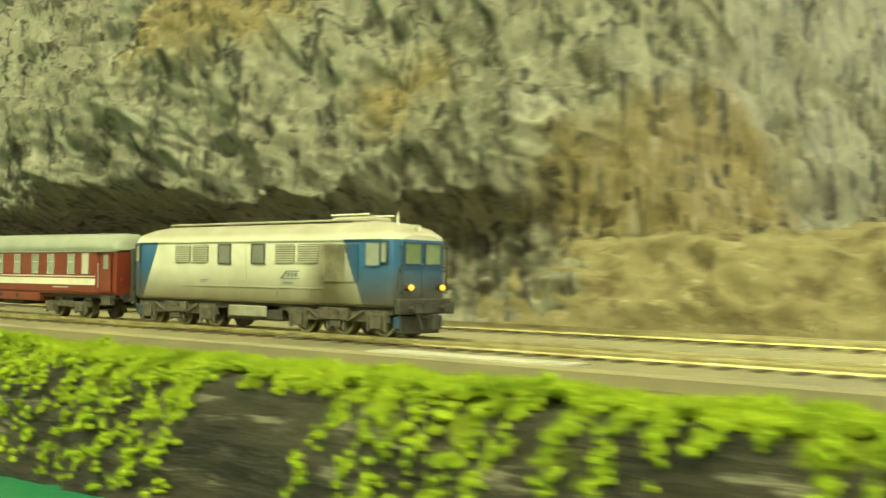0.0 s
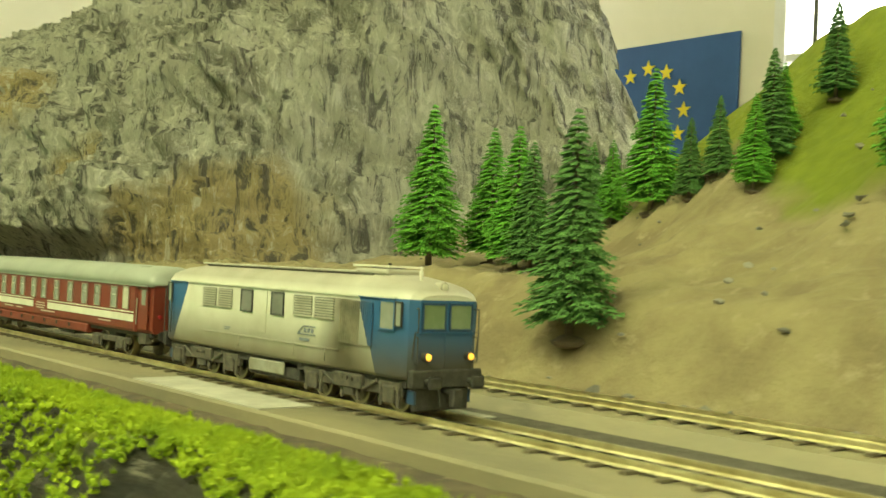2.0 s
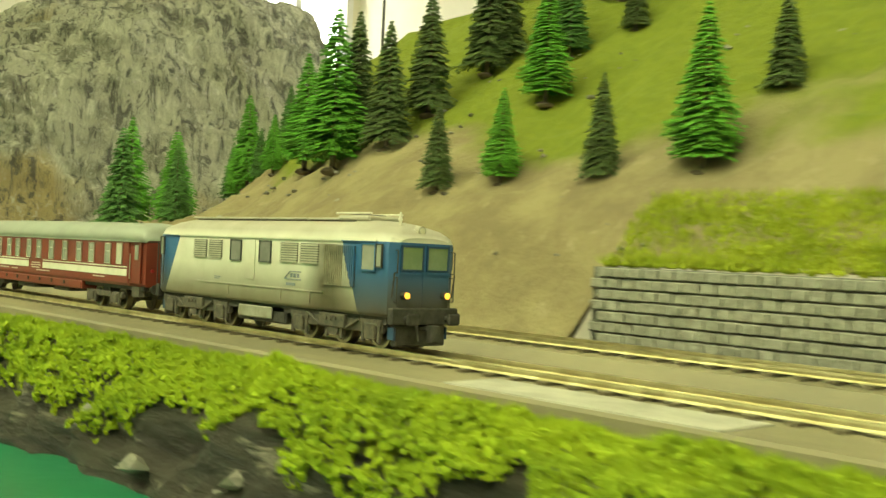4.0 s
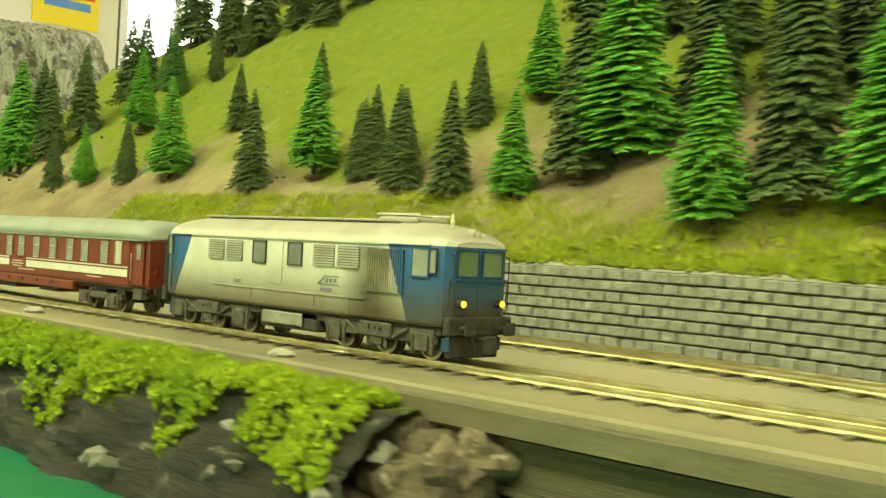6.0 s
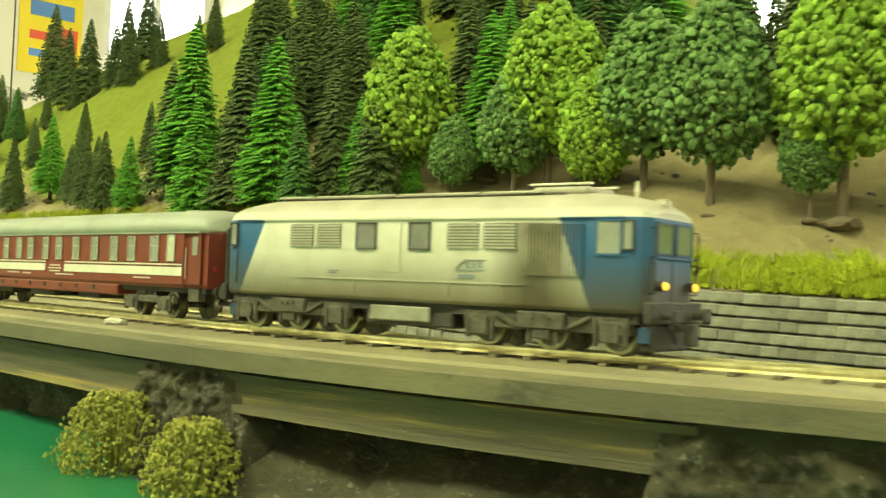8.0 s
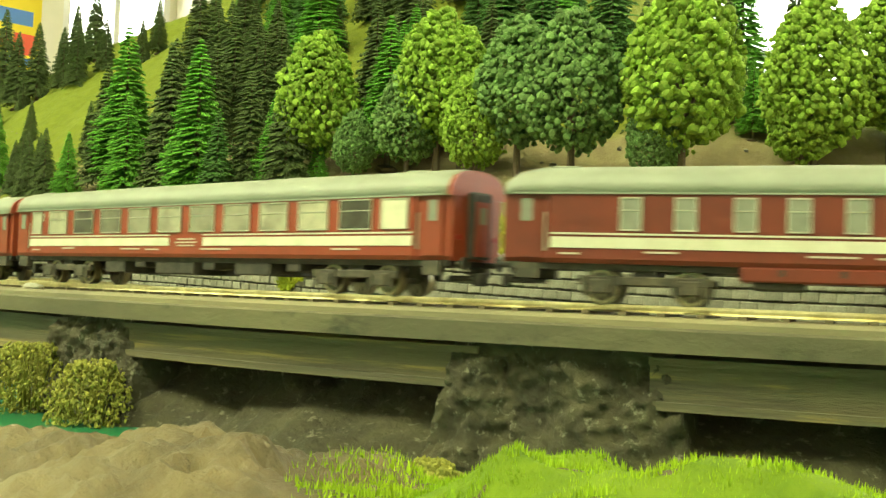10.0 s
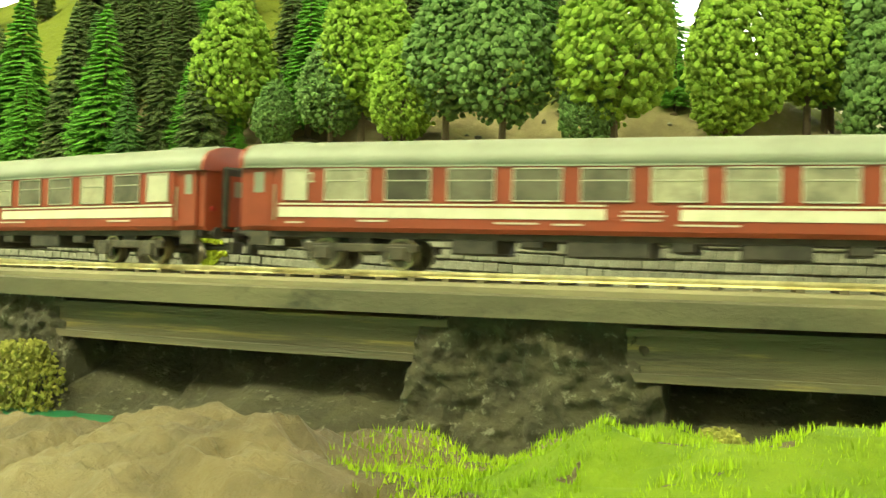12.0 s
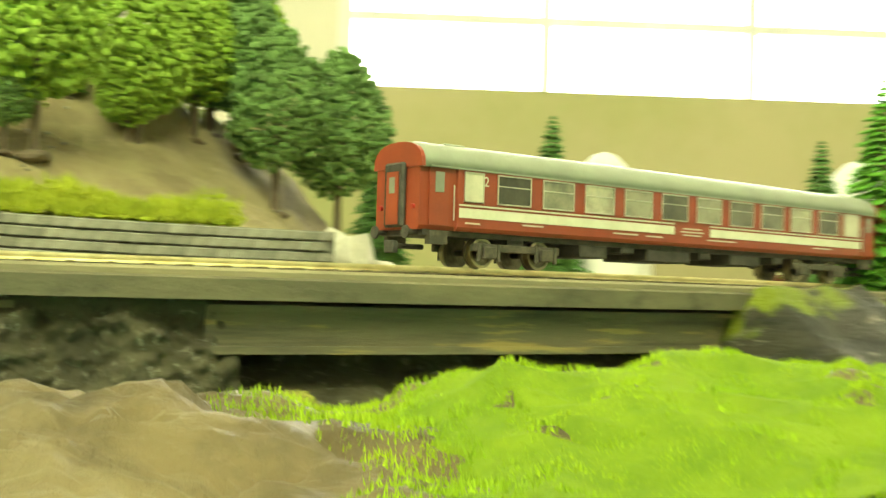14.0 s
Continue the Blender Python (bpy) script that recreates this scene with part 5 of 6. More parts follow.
def locomotive():
    root = tagged(empty("locomotive"), "white and blue weathered model diesel locomotive, headlights lit", "locomotive")
    H, W = 0.0172, 0.0172
    z0, zg, zt = 0.0125, 0.0408, 0.0490
    secs = []
    for x, h, top, g in ((-0.0905, 0.0125, 0.0425, 0.0400), (-0.0885, 0.0158, 0.0442, 0.0404), (-0.0850, 0.0170, 0.0462, zg), (-0.078, W, 0.0478, zg), (-0.068, W, zt, zg), (-0.03, W, zt, zg), (0.0, W, zt, zg), (0.04, W, zt, zg),
                         (0.068, W, zt, zg), (0.078, W, 0.0478, zg), (0.0850, 0.0170, 0.0462, zg), (0.0885, 0.0158, 0.0442, 0.0404), (0.0905, 0.0125, 0.0425, 0.0400)):
        secs.append(section(x, h, z0, g, top, tuck=0.0012))
    body = smooth(part("body", loft(secs), M_LOCO, root, "white and blue body with brown grime"))
    body.data.polygons.foreach_set("use_smooth", [abs(p.normal.x) < 0.5 and len(p.vertices) == 4 for p in body.data.polygons])
    for sy in (-1, 1):
        y = sy * (W + 0.0001)
        f = sy if sy < 0 else 1
        # gutter, seams
        part("gutter", boxes((-0.083, 0.083, min(y, y + sy * 0.0006), max(y, y + sy * 0.0006), 0.0402, 0.0410)), M_LOCO, root)
        part("skirt_rib", boxes((-0.05, 0.05, min(y, y + sy * 0.0004), max(y, y + sy * 0.0004), 0.0195, 0.0200), (0.02, 0.0204, min(y, y + sy * 0.0004), max(y, y + sy * 0.0004), 0.0150, 0.0195), (0.041, 0.0414, min(y, y + sy * 0.0004), max(y, y + sy * 0.0004), 0.0150, 0.0195), (-0.022, -0.0216, min(y, y + sy * 0.0004), max(y, y + sy * 0.0004), 0.015, 0.0195)), M_LOCO, root)
        # engine room windows
        for xa in (-0.0205, 0.0032):
            panel(root, "engine_window", xa, xa + 0.0082, 0.0305, 0.0388, y, M_GLASS_DARK, 0.0006, M_RUBBER, 0.0005)
        part("door_seam", boxes((-0.001, -0.0008, min(y, y + sy * 0.0003), max(y, y + sy * 0.0003), 0.0225, 0.0395), (-0.008, -0.001, min(y, y + sy * 0.0003), max(y, y + sy * 0.0003), 0.0224, 0.0226)), M_LOCO, root)
        # louvres
        for xa, wd in ((-0.0535, 0.0115), (-0.0400, 0.0115), (0.0190, 0.0125), (0.0335, 0.0125)):
            lv = part("louvre", boxes((xa, xa + wd, min(y, y + sy * 0.0002), max(y, y + sy * 0.0002), 0.0308, 0.0388)), M_GLASS_DARK, root, "slatted air intake")
            rows = [(xa, xa + wd, min(y, y + sy * 0.0007), max(y, y + sy * 0.0007), 0.0308 + k * 0.001, 0.0308 + k * 0.001 + 0.00062) for k in range(8)]
            [part("slat", boxes(r), M_SLAT, lv) for r in rows]
        gr = part("radiator_grille", boxes((0.0505, 0.0700, min(y, y + sy * 0.0002), max(y, y + sy * 0.0002), 0.0228, 0.0385)), M_BOGIE, root, "sooty vertical radiator grille")
        [part("grille_bar", boxes((0.0505 + k * 0.00125, 0.0505 + k * 0.00125 + 0.0007, min(y, y + sy * 0.0008), max(y, y + sy * 0.0008), 0.0228, 0.0385)), M_SOOT if k < 10 else M_LOCO, gr) for k in range(16)]
        # cab windows and doors at both ends
        for e in (-1, 1):
            a, b = sorted((e * 0.0745, e * 0.0822))
            if e > 0:
                panel(root, "cab_side_window", a, b, 0.0298, 0.0392, y, M_GLASS, 0.0006, M_LOCO, 0.0006)
            a, b = sorted((e * 0.0832, e * 0.0862))
            panel(root, "cab_door_window", a, b, 0.0312, 0.0392, y * 0.992, M_GLASS, 0.0008, M_RUBBER, 0.0004)
            a, b = sorted((e * 0.0815, e * 0.0875))
            if e < 0:
                for xx in (a, b):
                    part("door_handrail", rod(bmesh.new(), (xx, y + sy * 0.001, 0.0165), (xx, y + sy * 0.001, 0.037), 0.0003, 0.0003, 6), M_RUBBER, root)
        # emblem and its lines
        em = part("emblem", boxes((0.0225, 0.0245, min(y, y + sy * 0.0002), max(y, y + sy * 0.0002), 0.0240, 0.0244), (0.0225, 0.0345, min(y, y + sy * 0.0002), max(y, y + sy * 0.0002), 0.0236, 0.0240), (0.0265, 0.0345, min(y, y + sy * 0.0002), max(y, y + sy * 0.0002), 0.0268, 0.0272)), M_INK, root, "grey-blue slanted emblem")
        rod(em_bm := bmesh.new(), (0.0228, y + sy * 0.0002, 0.0240), (0.0265, y + sy * 0.0002, 0.0270), 0.00025, 0.00025, 4)
        part("emblem_stroke", em_bm, M_INK, em)
        part("emblem_bars", boxes(*[(0.0268 + k * 0.0024, 0.0268 + k * 0.0024 + 0.0015, min(y, y + sy * 0.0002), max(y, y + sy * 0.0002), 0.0246, 0.0262) for k in range(3)]), M_INK, em)
        part("number_bars", boxes((0.024, 0.0305, min(y, y + sy * 0.0002), max(y, y + sy * 0.0002), 0.0212, 0.0224)), M_INK, root)
        part("data_bars", boxes((-0.034, -0.029, min(y, y + sy * 0.0002), max(y, y + sy * 0.0002), 0.0222, 0.0226), (-0.034, -0.030, min(y, y + sy * 0.0002), max(y, y + sy * 0.0002), 0.0214, 0.0218)), M_INK, root)
        # fuel tank plate
        part("tank_plate", boxes((-0.0150, 0.0115, min(sy * 0.0150, sy * 0.0160), max(sy * 0.0150, sy * 0.0160), 0.0060, 0.0112), bevel=0.0005), mat("dusty_tank_plate", (0.30, 0.30, 0.23), 0.6, second=(0.22, 0.21, 0.15), scale=120), root, "dusty grey tank plate")
        for a in (-0.055, 0.055):
            side_frame(root, (a - 0.0235, a, a + 0.0235), a - 0.030, a + 0.030, sy * 0.0125 if sy > 0 else -0.0135, 0.0060, 0.0108, True)
    part("fuel_tank", boxes((-0.018, 0.020, -0.0145, 0.0145, 0.0045, 0.0122), bevel=0.0008), M_BLACK, root)
    part("underframe", boxes((-0.087, 0.087, -0.0145, 0.0145, 0.0095, 0.0128)), M_BLACK, root)
    for a in (-0.055, 0.055):
        for d in (-0.0235, 0.0, 0.0235):
            wheelset(root, a + d, 0.0063)
    # ends: windscreens, lamps, buffers, ploughs
    for e in (-1, 1):
        for sy in (-1, 1):
            a, b = sorted((sy * 0.0014, sy * 0.0112))
            bm = bmesh.new()
            box(bm, e * 0.0903 if e > 0 else e * 0.0909, e * 0.0909 if e > 0 else e * 0.0903, a, b, 0.0305, 0.0388)
            ws = part("windscreen", bm, M_CAB_GLASS, root, "greenish windscreen pane")
            xa, xb = sorted((e * 0.0904, e * 0.0912))
            part("windscreen_frame", boxes((xa, xb, a - 0.0006, b + 0.0006, 0.0388, 0.0395), (xa, xb, a - 0.0006, b + 0.0006, 0.0298, 0.0305), (xa, xb, a - 0.0007, a, 0.0305, 0.0388), (xa, xb, b, b + 0.0007, 0.0305, 0.0388)), mat("dark_blue_frame", (0.02, 0.06, 0.13), 0.5), ws)
            bm = bmesh.new()
            rod(bm, (e * 0.0900, sy * 0.0100, 0.0208), (e * 0.0930, sy * 0.0100, 0.0208), 0.0015, 0.0014, 14)
            hl = part("headlight_housing", bm, M_BLACK, root)
            bm = bmesh.new()
            bmesh.ops.create_uvsphere(bm, u_segments=12, v_segments=8, radius=0.00125, matrix=Matrix.Translation((e * 0.0929, sy * 0.0100, 0.0208)))
            part("headlight", bm, M_LAMP if e > 0 else M_RUBBER, hl, "lit amber headlight" if e > 0 else "dark lamp")
            bm = bmesh.new()
            rod(bm, (e * 0.089, sy * 0.0100, 0.0122), (e * 0.0965, sy * 0.0100, 0.0122), 0.0011, 0.0011, 10)
            xa, xb = sorted((e * 0.0965, e * 0.0976))
            box(bm, xa, xb, sy * 0.0100 - 0.0031, sy * 0.0100 + 0.0031, 0.0099, 0.0146, bevel=0.0008)
            part("buffer", bm, M_BLACK, root, "black oblong buffer")
            bm = bmesh.new()
            for za, zb in ((0.0185, 0.0275), (0.0292, 0.0375)):
                for zz in (za, zb):
                    rod(bm, (e * 0.0896, sy * 0.0135, zz), (e * 0.0918, sy * 0.0142, zz), 0.00022, 0.00022, 5)
                rod(bm, (e * 0.0918, sy * 0.0142, za), (e * 0.0918, sy * 0.0142, zb), 0.00025, 0.00025, 6)
            part("corner_handrail", bm, M_BLACK, root, "thin black corner handrail")
            xa, xb = sorted((e * 0.0862, e * 0.0902))
            bm = bmesh.new()
            box(bm, xa, xb, min(sy * 0.0122, sy * 0.0134), max(sy * 0.0122, sy * 0.0134), 0.0040, 0.0088, bevel=0.0003)
            part("plough_wing", bm, mat("plough_blue", (0.025, 0.07, 0.15), 0.5, second=(0.05, 0.06, 0.06), scale=90), root, "blue side of the rail guard")
            rod(hose := bmesh.new(), (e * 0.0925, sy * 0.0045, 0.0098), (e * 0.0945, sy * 0.0048, 0.0040), 0.0005, 0.0005, 6)
            part("brake_hose", hose, M_BLACK, root)
            bm = bmesh.new()
            rod(bm, (e * 0.0900, sy * 0.0150, 0.0200), (e * 0.0912, sy * 0.0150, 0.0290), 0.0003, 0.0003, 6)
            part("handrail", bm, M_BLACK, root)
        xa, xb = sorted((e * 0.0895, e * 0.0925))
        part("buffer_beam", boxes((xa, xb, -0.0165, 0.0165, 0.0098, 0.0162), bevel=0.0005), M_BLACK, root, "sooty buffer beam")
        xa, xb = sorted((e * 0.0870, e * 0.0900))
        part("rail_guard", boxes((xa, xb, -0.0125, 0.0125, 0.0016, 0.0098), bevel=0.0006), M_BLACK, root)
        xa, xb = sorted((e * 0.0902, e * 0.0908))
        part("centre_rib", boxes((xa, xb, -0.0006, 0.0006, 0.0165, 0.0300)), M_LOCO, root)
        part("sill_ledge", boxes((min(e * 0.0904, e * 0.0914), max(e * 0.0904, e * 0.0914), -0.0125, 0.0125, 0.0288, 0.0294)), M_LOCO, root)
        bm = bmesh.new()
        rod(bm, (e * 0.089, 0, 0.0085), (e * 0.0965, 0, 0.0085), 0.0009, 0.0009, 6)
        box(bm, min(e * 0.0955, e * 0.0985), max(e * 0.0955, e * 0.0985), -0.0022, 0.0022, 0.0035, 0.0100, bevel=0.0004)
        part("coupler", bm, M_BLACK, root, "black hook coupler")
        bm = bmesh.new()
        rod(bm, (e * 0.0848, 0.0, 0.0452), (e * 0.0885, 0.0, 0.0452), 0.0018, 0.0018, 14)
        tl = part("top_lamp", bm, M_LOCO, root, "round roof lamp")
        part("lamp_glass", rod(bmesh.new(), (e * 0.0884, 0, 0.0452), (e * 0.0888, 0, 0.0452), 0.0013, 0.0012, 14), M_FROST, tl, "pale lamp glass")
        if e < 0:
            continue
        bm = bmesh.new()
        rod(bm, (e * 0.0800, -0.004, 0.0465), (e * 0.0800, -0.004, 0.0522), 0.0006, 0.0004, 8)
        rod(bm, (e * 0.0800, -0.004, 0.0490), (e * 0.0800, -0.004, 0.0506), 0.0009, 0.0006, 8)
        part("roof_antenna", bm, M_CREAM, root)
    for sy in (-1, 1):
        part("roof_walkway", boxes((-0.066, 0.058, min(sy * 0.0075, sy * 0.0095), max(sy * 0.0075, sy * 0.0095), 0.0476, 0.0488), bevel=0.0004), M_BOGIE, root, "sooty roof walkway")
        for xa, xb in ((-0.068, -0.050), (-0.0485, -0.010), (-0.0085, 0.026), (0.0275, 0.050)):
            part("roof_pipe", rod(bmesh.new(), (xa, sy * 0.0100, 0.0492), (xb, sy * 0.0100, 0.0492), 0.00042, 0.00042, 8), M_SLAT, root, "pale roof pipe")
    bm = boxes((0.045, 0.066, -0.0085, 0.0085, 0.0482, 0.0508), bevel=0.0009)
    part("exhaust_box", bm, M_LOCO, root, "raised roof exhaust box")
    for sy in (-1, 1):
        part("roof_fence", rod(bmesh.new(), (0.044, sy * 0.0078, 0.0516), (0.067, sy * 0.0078, 0.0516), 0.0004, 0.0004, 6), M_CREAM, root)
    part("exhaust_port", boxes((0.050, 0.061, -0.004, 0.004, 0.0508, 0.0513)), M_BLACK, root)
    part("roof_hatches", boxes((-0.06, -0.02, -0.006, 0.006, 0.0484, 0.0494), (-0.015, 0.035, -0.006, 0.006, 0.0484, 0.0494), bevel=0.0004), M_LOCO, root)
    return root


def coach(sleeper):
    """A passenger coach with its long axis along x; the sleeping car has narrow windows, the others wide ones."""
    root = tagged(empty("coach"), "red model " + ("sleeping coach with narrow windows" if sleeper else "passenger coach with wide windows") + ", cream stripe and grey roof", "coach", group="train coaches")
    paint = M_COACH_DARK if sleeper else M_COACH
    hl, W, z0, zg, zt = 0.1475, 0.0162, 0.0132, 0.0366, 0.0468
    body = part("body", loft([section(x, w, z0, zg, zg + 0.0006, tuck=0.001, nroof=5) for x, w in ((-hl, W - 0.0022), (-hl + 0.0155, W - 0.0010), (-hl + 0.0160, W), (hl - 0.0160, W), (hl - 0.0155, W - 0.0010), (hl, W - 0.0022))]), paint, root)
    secs = []
    ends = ((0.0, 0.0420, -0.0016), (0.004, 0.0448, -0.0006)) if sleeper else ((0.0, 0.0458, -0.0008), (0.004, 0.0464, -0.0002))
    for x, top, w in ((-hl + ends[0][0], ends[0][1], W + ends[0][2]), (-hl + ends[1][0], ends[1][1], W + ends[1][2]), (-hl + 0.012, zt - 0.0004, W + 0.0002), (-0.05, zt, W + 0.0004), (0.05, zt, W + 0.0004), (hl - 0.012, zt - 0.0004, W + 0.0002), (hl - ends[1][0], ends[1][1], W + ends[1][2]), (hl - ends[0][0], ends[0][1], W + ends[0][2])):
        ring = []
        for i in range(13):
            a = math.pi * i / 12
            c, s = math.cos(a), math.sin(a)
            ring.append((x, w * math.copysign(abs(c) ** 0.8, c), zg - 0.0006 + (top - zg + 0.0006) * s ** 0.75))
        secs.append(ring)
    smooth(part("roof", loft(secs), M_ROOF, root, "smooth grey-green roof"))
    if not sleeper:
        for e in (-1, 1):
            arch = []
            for x in (e * (hl - 0.0012), e * (hl + 0.0005)):
                arch.append([(x, (W - 0.0004) * math.copysign(abs(math.cos(a)) ** 0.8, math.cos(a)), zg - 0.0006 + (0.0464 - zg) * math.sin(a) ** 0.75) for a in (math.pi * i / 12 for i in range(13))])
            part("end_arch", loft(arch), paint, root, "red arched end of the roof")
    for xv in (-0.128, -0.03, 0.06, 0.125):
        part("roof_vent", boxes((xv - 0.005, xv + 0.005, -0.009, -0.006, 0.0448, 0.0462), bevel=0.0004), M_ROOF, root)
    if sleeper:
        wins = [(hl - d - 0.0031, hl - d + 0.0031) for d in (0.0395, 0.060, 0.0765, 0.096, 0.1155, 0.1345, 0.150, 0.1685, 0.183, 0.2, 0.216, 0.2345, 0.252)]
        small = [(hl - 0.0285, hl - 0.0225)]
        gap = (hl - 0.150, hl - 0.128)
    else:
        wins = [(-hl + 0.0350 + k * 0.0230, -hl + 0.0350 + k * 0.0230 + 0.0160) for k in range(10)]
        small = [(-hl + 0.0190, -hl + 0.0275), (hl - 0.0315, hl - 0.0190)]
        gap = (-0.0125, 0.0115)
    for sy in (-1, 1):
        y = sy * (W + 0.0001)
        lohi = lambda d: (min(y, y + sy * d), max(y, y + sy * d))
        for a, b in wins:
            lo, hi = (0.0245, 0.0345) if sleeper else (0.0246, 0.0350)
            w = panel(root, "window", a, b, lo, hi, y, M_CURTAIN if not sleeper else M_GLASS, 0.0006, M_FRAME, 0.0005)
            part("window_bar", boxes((a, b, *lohi(0.0005), hi - 0.0040, hi - 0.0036)), M_FRAME, w)
        for a, b in small:
            panel(root, "frosted_window", a, b, 0.0246, 0.0350, y, M_FROST, 0.0006, M_FRAME, 0.0004, "white frosted pane")
        for e in (-1, 1):
            a, b = sorted((e * (hl - 0.0125), e * (hl - 0.0035)))
            yd = sy * (W - 0.0014)
            dr = part("door", boxes((a, b, min(yd, yd + sy * 0.0006), max(yd, yd + sy * 0.0006), 0.0150, 0.0360)), paint, root)
            part("door_pane", boxes(((a + b) / 2 - 0.002, (a + b) / 2 + 0.002, min(yd + sy * 0.0006, yd + sy * 0.0008), max(yd + sy * 0.0006, yd + sy * 0.0008), 0.0270, 0.0345)), M_GLASS, dr)
            part("handrail", rod(bmesh.new(), (e * (hl - 0.0145), yd + sy * 0.001, 0.017), (e * (hl - 0.0145), yd + sy * 0.001, 0.030), 0.0003, 0.0003, 6), M_FRAME, root)
        # stripes with the break for the emblem
        for za, zb in ((0.0226, 0.0232), (0.0182, 0.0218)):
            for a, b in ((-hl + 0.0165, gap[0]), (gap[1], hl - 0.0165)):
                part("stripe", boxes((a, b, *lohi(0.00025), za, zb)), M_CREAM, root, "cream stripe")
        gm = (gap[0] + gap[1]) / 2
        part("emblem_bars", boxes((gm - 0.006, gm + 0.006, *lohi(0.0002), 0.0208, 0.0214), (gm - 0.0075, gm + 0.0075, *lohi(0.0002), 0.0194, 0.0200), (gm - 0.006, gm + 0.006, *lohi(0.0002), 0.0180, 0.0186)), M_PALE, root, "pale coach emblem")
        for a, b, zz in ((-0.05, -0.035, 0.0165), (-0.03, -0.02, 0.0163), (0.01, 0.03, 0.0165), (-0.128, -0.121, 0.0160), (-0.10, -0.089, 0.0168), (0.09, 0.105, 0.0166)):
            part("data_bars", boxes((a, b, *lohi(0.0002), zz, zz + 0.0006)), M_PALE, root)
        if not sleeper:
            writing("2", 0.0052, M_CREAM, root, facing(y + sy * 0.0002, -hl + 0.0292, 0.0322), "class_number")
        part("gutter", boxes((-hl + 0.003, hl - 0.003, *lohi(0.0005), 0.0360, 0.0366)), M_ROOF, root)
        for c in (-0.1, 0.1):
            side_frame(root, (c - 0.0145, c + 0.0145), c - 0.022, c + 0.022, sy * 0.0118 if sy > 0 else -0.0130, 0.0062, 0.0092, False)
    # ends: bellows, buffers, couplers, tail lamps
    for e in (-1, 1):
        xa, xb = sorted((e * hl, e * (hl + 0.0022)))
        bl = part("gangway_bellows", boxes((xa, xb, -0.0062, 0.0062, 0.0140, 0.0380), bevel=0.0008), M_BLACK, root, "black rubber gangway")
        xa, xb = sorted((e * (hl + 0.0022), e * (hl + 0.0026)))
        part("end_door", boxes((xa, xb, -0.0038, 0.0038, 0.0150, 0.0345)), paint, bl)
        part("end_pane", boxes((min(xa, xb) - 0.0001, max(xa, xb) + 0.0001, -0.0018, 0.0018, 0.0265, 0.0325)), M_GLASS, bl)
        for sy in (-1, 1):
            bm = bmesh.new()
            rod(bm, (e * (hl - 0.002), sy * 0.0100, 0.0122), (e * (hl + 0.0026), sy * 0.0100, 0.0122), 0.0010, 0.0010, 8)
            rod(bm, (e * (hl + 0.0026), sy * 0.0100, 0.0122), (e * (hl + 0.0034), sy * 0.0100, 0.0122), 0.0024, 0.0024, 14)
            part("buffer", bm, M_BLACK, root)
            bm = bmesh.new()
            rod(bm, (e * hl, sy * 0.0105, 0.0215), (e * (hl + 0.0008), sy * 0.0105, 0.0215), 0.0010, 0.0010, 10)
            part("tail_lamp", bm, M_TAIL, root, "red tail lamp")
            part("door_step", boxes((min(e * (hl - 0.0125), e * (hl - 0.0045)), max(e * (hl - 0.0125), e * (hl - 0.0045)), min(sy * 0.0118, sy * 0.0150), max(sy * 0.0118, sy * 0.0150), 0.0080, 0.0130)), M_BOGIE, root)
        bm = bmesh.new()
        rod(bm, (e * (hl - 0.012), 0, 0.0072), (e * (hl + 0.0030), 0, 0.0072), 0.0010, 0.0010, 6)
        box(bm, min(e * (hl + 0.0010), e * (hl + 0.0036)), max(e * (hl + 0.0010), e * (hl + 0.0036)), -0.0030, 0.0030, 0.0045, 0.0092, bevel=0.0004)
        part("coupler", bm, M_BLACK, root)
        for d in (-0.0145, 0.0145):
            wheelset(root, e * 0.1 + d, 0.0058)
        part("bogie_bolster", boxes((e * 0.1 - 0.004, e * 0.1 + 0.004, -0.0125, 0.0125, 0.0080, 0.0118)), M_BLACK, root)
    if sleeper:
        part("skirt", boxes((-0.070, 0.074, -0.0158, 0.0158, 0.0085, 0.0133), bevel=0.0006), paint, root, "red skirt between the bogies")
        for sy in (-1, 1):
            for k in range(7):
                x = -0.058 + 0.018 * k
                part("skirt_catch", boxes((x, x + 0.0016, min(sy * 0.0158, sy * 0.0163), max(sy * 0.0158, sy * 0.0163), 0.0105, 0.0125)), M_BLACK, root)
    part("underframe", boxes((-hl + 0.002, hl - 0.002, -0.0135, 0.0135, 0.0112, 0.0134)), M_BLACK, root)
    for a, b, zb in ((-0.066, -0.050, 0.0060), (-0.042, -0.034, 0.0085), (-0.026, 0.002, 0.0058), (0.008, 0.016, 0.0080), (0.030, 0.052, 0.0062), (0.062, 0.070, 0.0080)):
        part("equipment_box", boxes((a, b, -0.0135, 0.0135, zb, 0.0114), bevel=0.0005), M_BLACK, root)
    return root


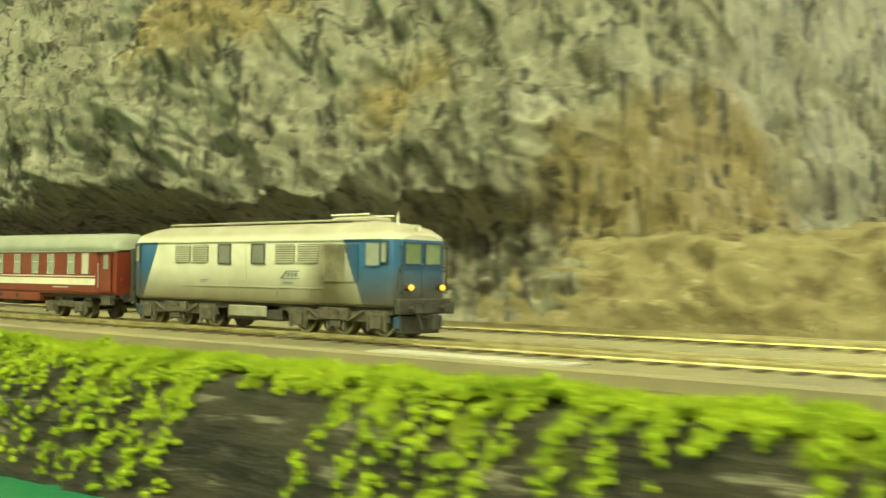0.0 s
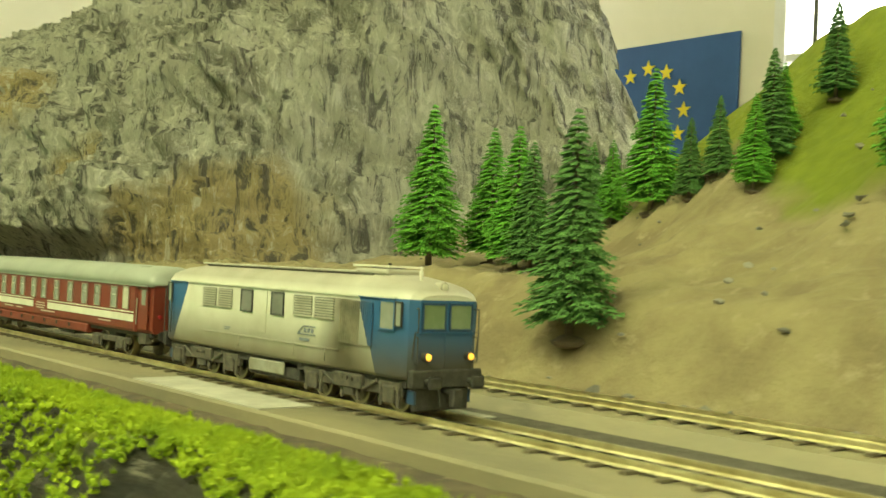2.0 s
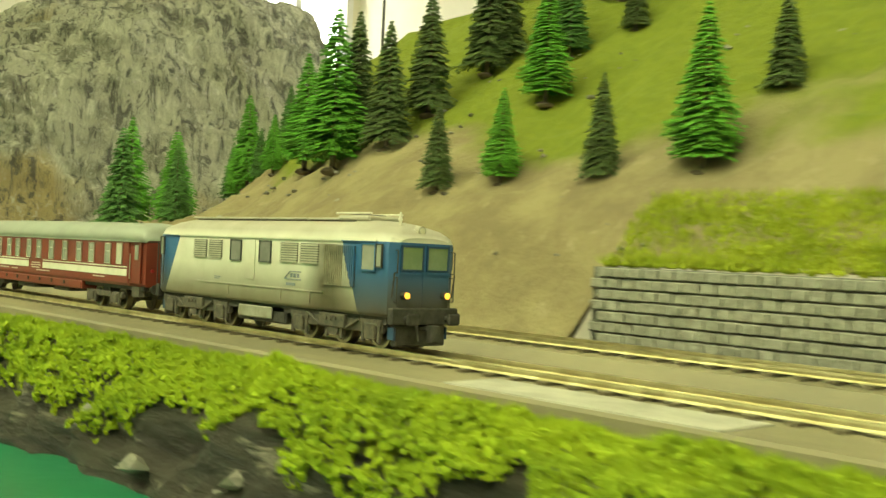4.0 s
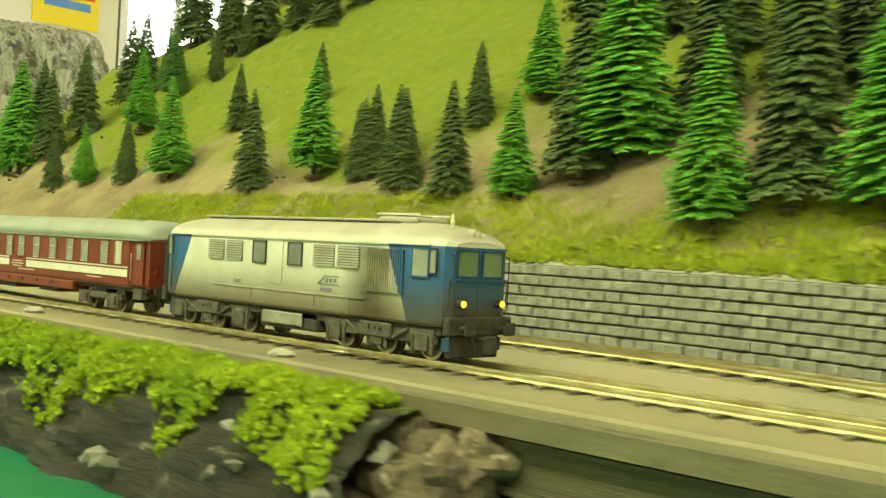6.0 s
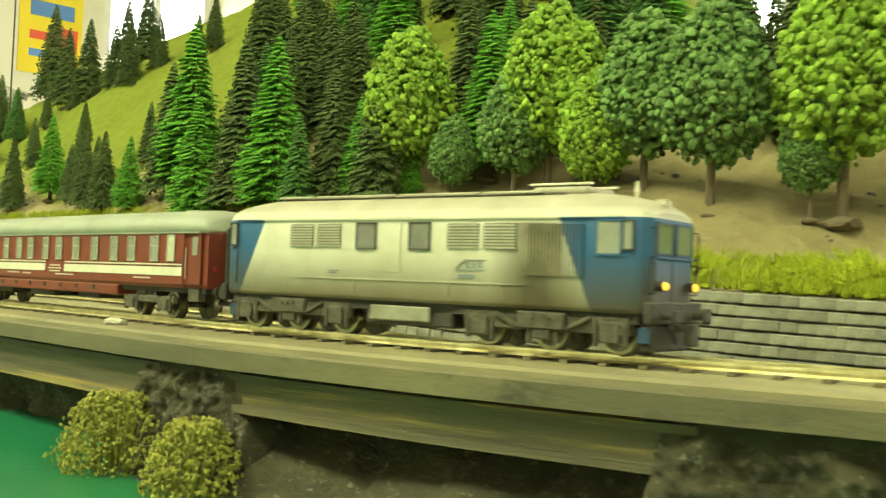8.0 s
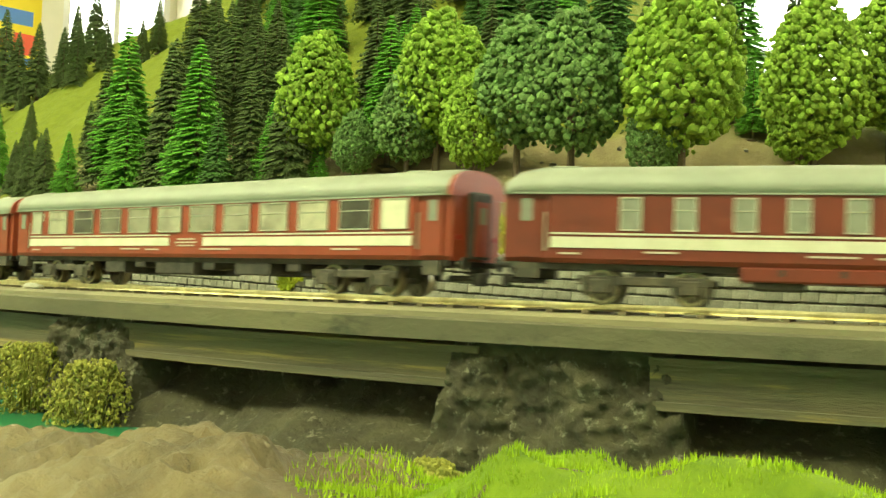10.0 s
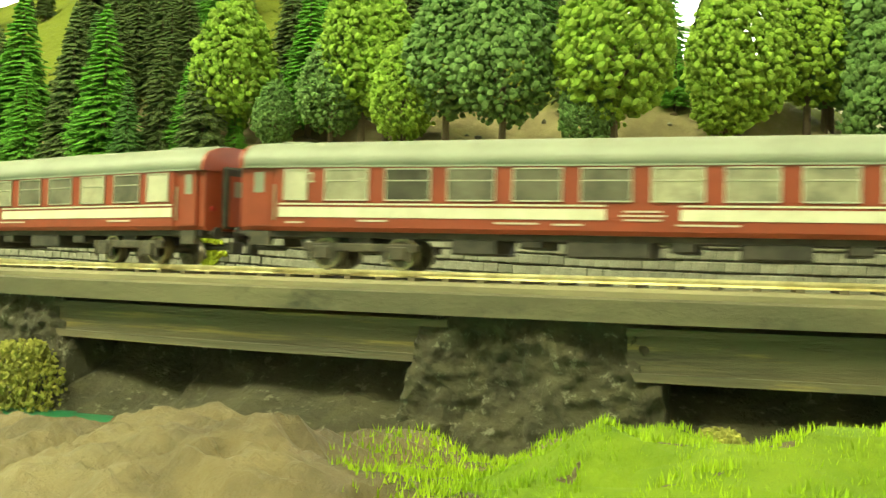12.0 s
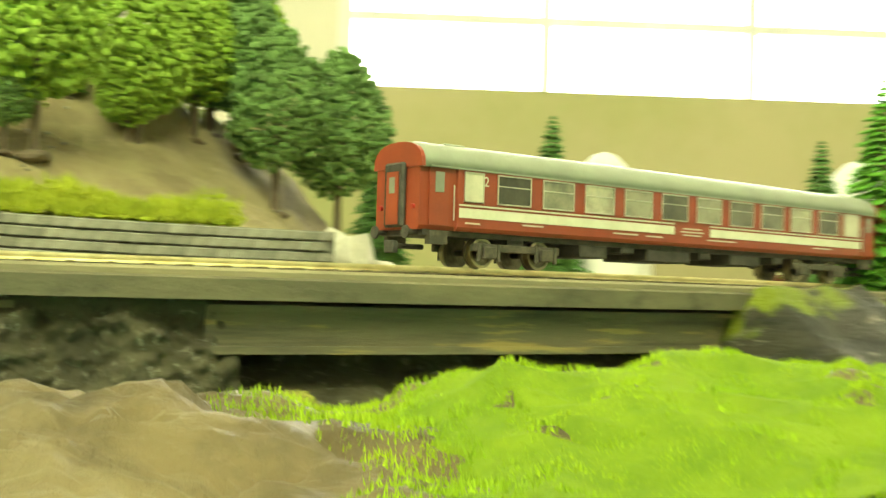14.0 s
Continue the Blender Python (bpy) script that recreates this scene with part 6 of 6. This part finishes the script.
# ---- motion ----
def heading_pose(s, half):
    """The pose of a vehicle whose two bogies, half apart from its middle, run on the track; its middle is at length s."""
    a, b = line(s - half)[0], line(s + half)[0]
    d = b - a
    m = (a + b) / 2
    return pose(m.x, m.y, 0, 0, 0, math.degrees(math.atan2(d.y, d.x)))


LAG = ((0.0, -0.0076), (0.5, -0.0017), (1.5, 0.0037), (2.2, 0.0075), (4.3, -0.0071), (5.0, -0.0028), (5.5, 0.007), (6.0, 0.0091), (7.0, 0.0005), (7.5, 0.002), (8.5, -0.0076), (11.0, -0.0138), (12.5, 0.0016), (13.0, 0.0095), (13.5, 0.0160), (14.0, 0.0080))


def run(t):
    """How far the locomotive's front has come: even speed with a slight surge."""
    for (a, p), (b, q) in zip(LAG, LAG[1:]):
        if t <= b:
            return SPEED * t + p + (q - p) * step(a, b, t)
    return SPEED * t + LAG[-1][1]


def motions():
    times = [k * 0.25 for k in range(57)]
    walk(LOCO, [(t, heading_pose(run(t) - 0.09, 0.055)) for t in times])
    for k, c in enumerate(COACHES):
        walk(c, [(t, heading_pose(run(t) - 0.18 - 0.0145 - 0.1515 - 0.309 * k, 0.1)) for t in times])
    for v in (LOCO, *COACHES):
        spin(v)


def spin(root):
    """Turn every wheelset of a vehicle, row by row."""
    for w in root.children:
        if w.name.startswith("wheelset"):
            at, r = w.location.copy(), w.location.z
            walk(w, [(k / FPS, Matrix.Translation(at) @ Matrix.Rotation(SPEED * k / FPS / r, 4, "Y")) for k in range(0, 14 * FPS + 1)])


room()
flag()
hill_ground()
cliff()
base_board()
dirt_strip()
ochre_bank()
boulders()
bank()
gorge()
foreground_mound()
patches()
LOCO = locomotive()
COACHES = [coach(True), coach(False)]
for k in range(2):
    COACHES.append(copy_thing(COACHES[1], pose(0, 0, 0)))
forest()
greenery()
background_things()
rail_track("near_track", 0.0, -1.6, 2.9, "near railway track with bright rails on brown sleepers")
rail_track("far_track", 0.092, -1.6, 2.9, "far railway track with bright rails on brown sleepers", 0.002, True)
retaining_wall()
motions()
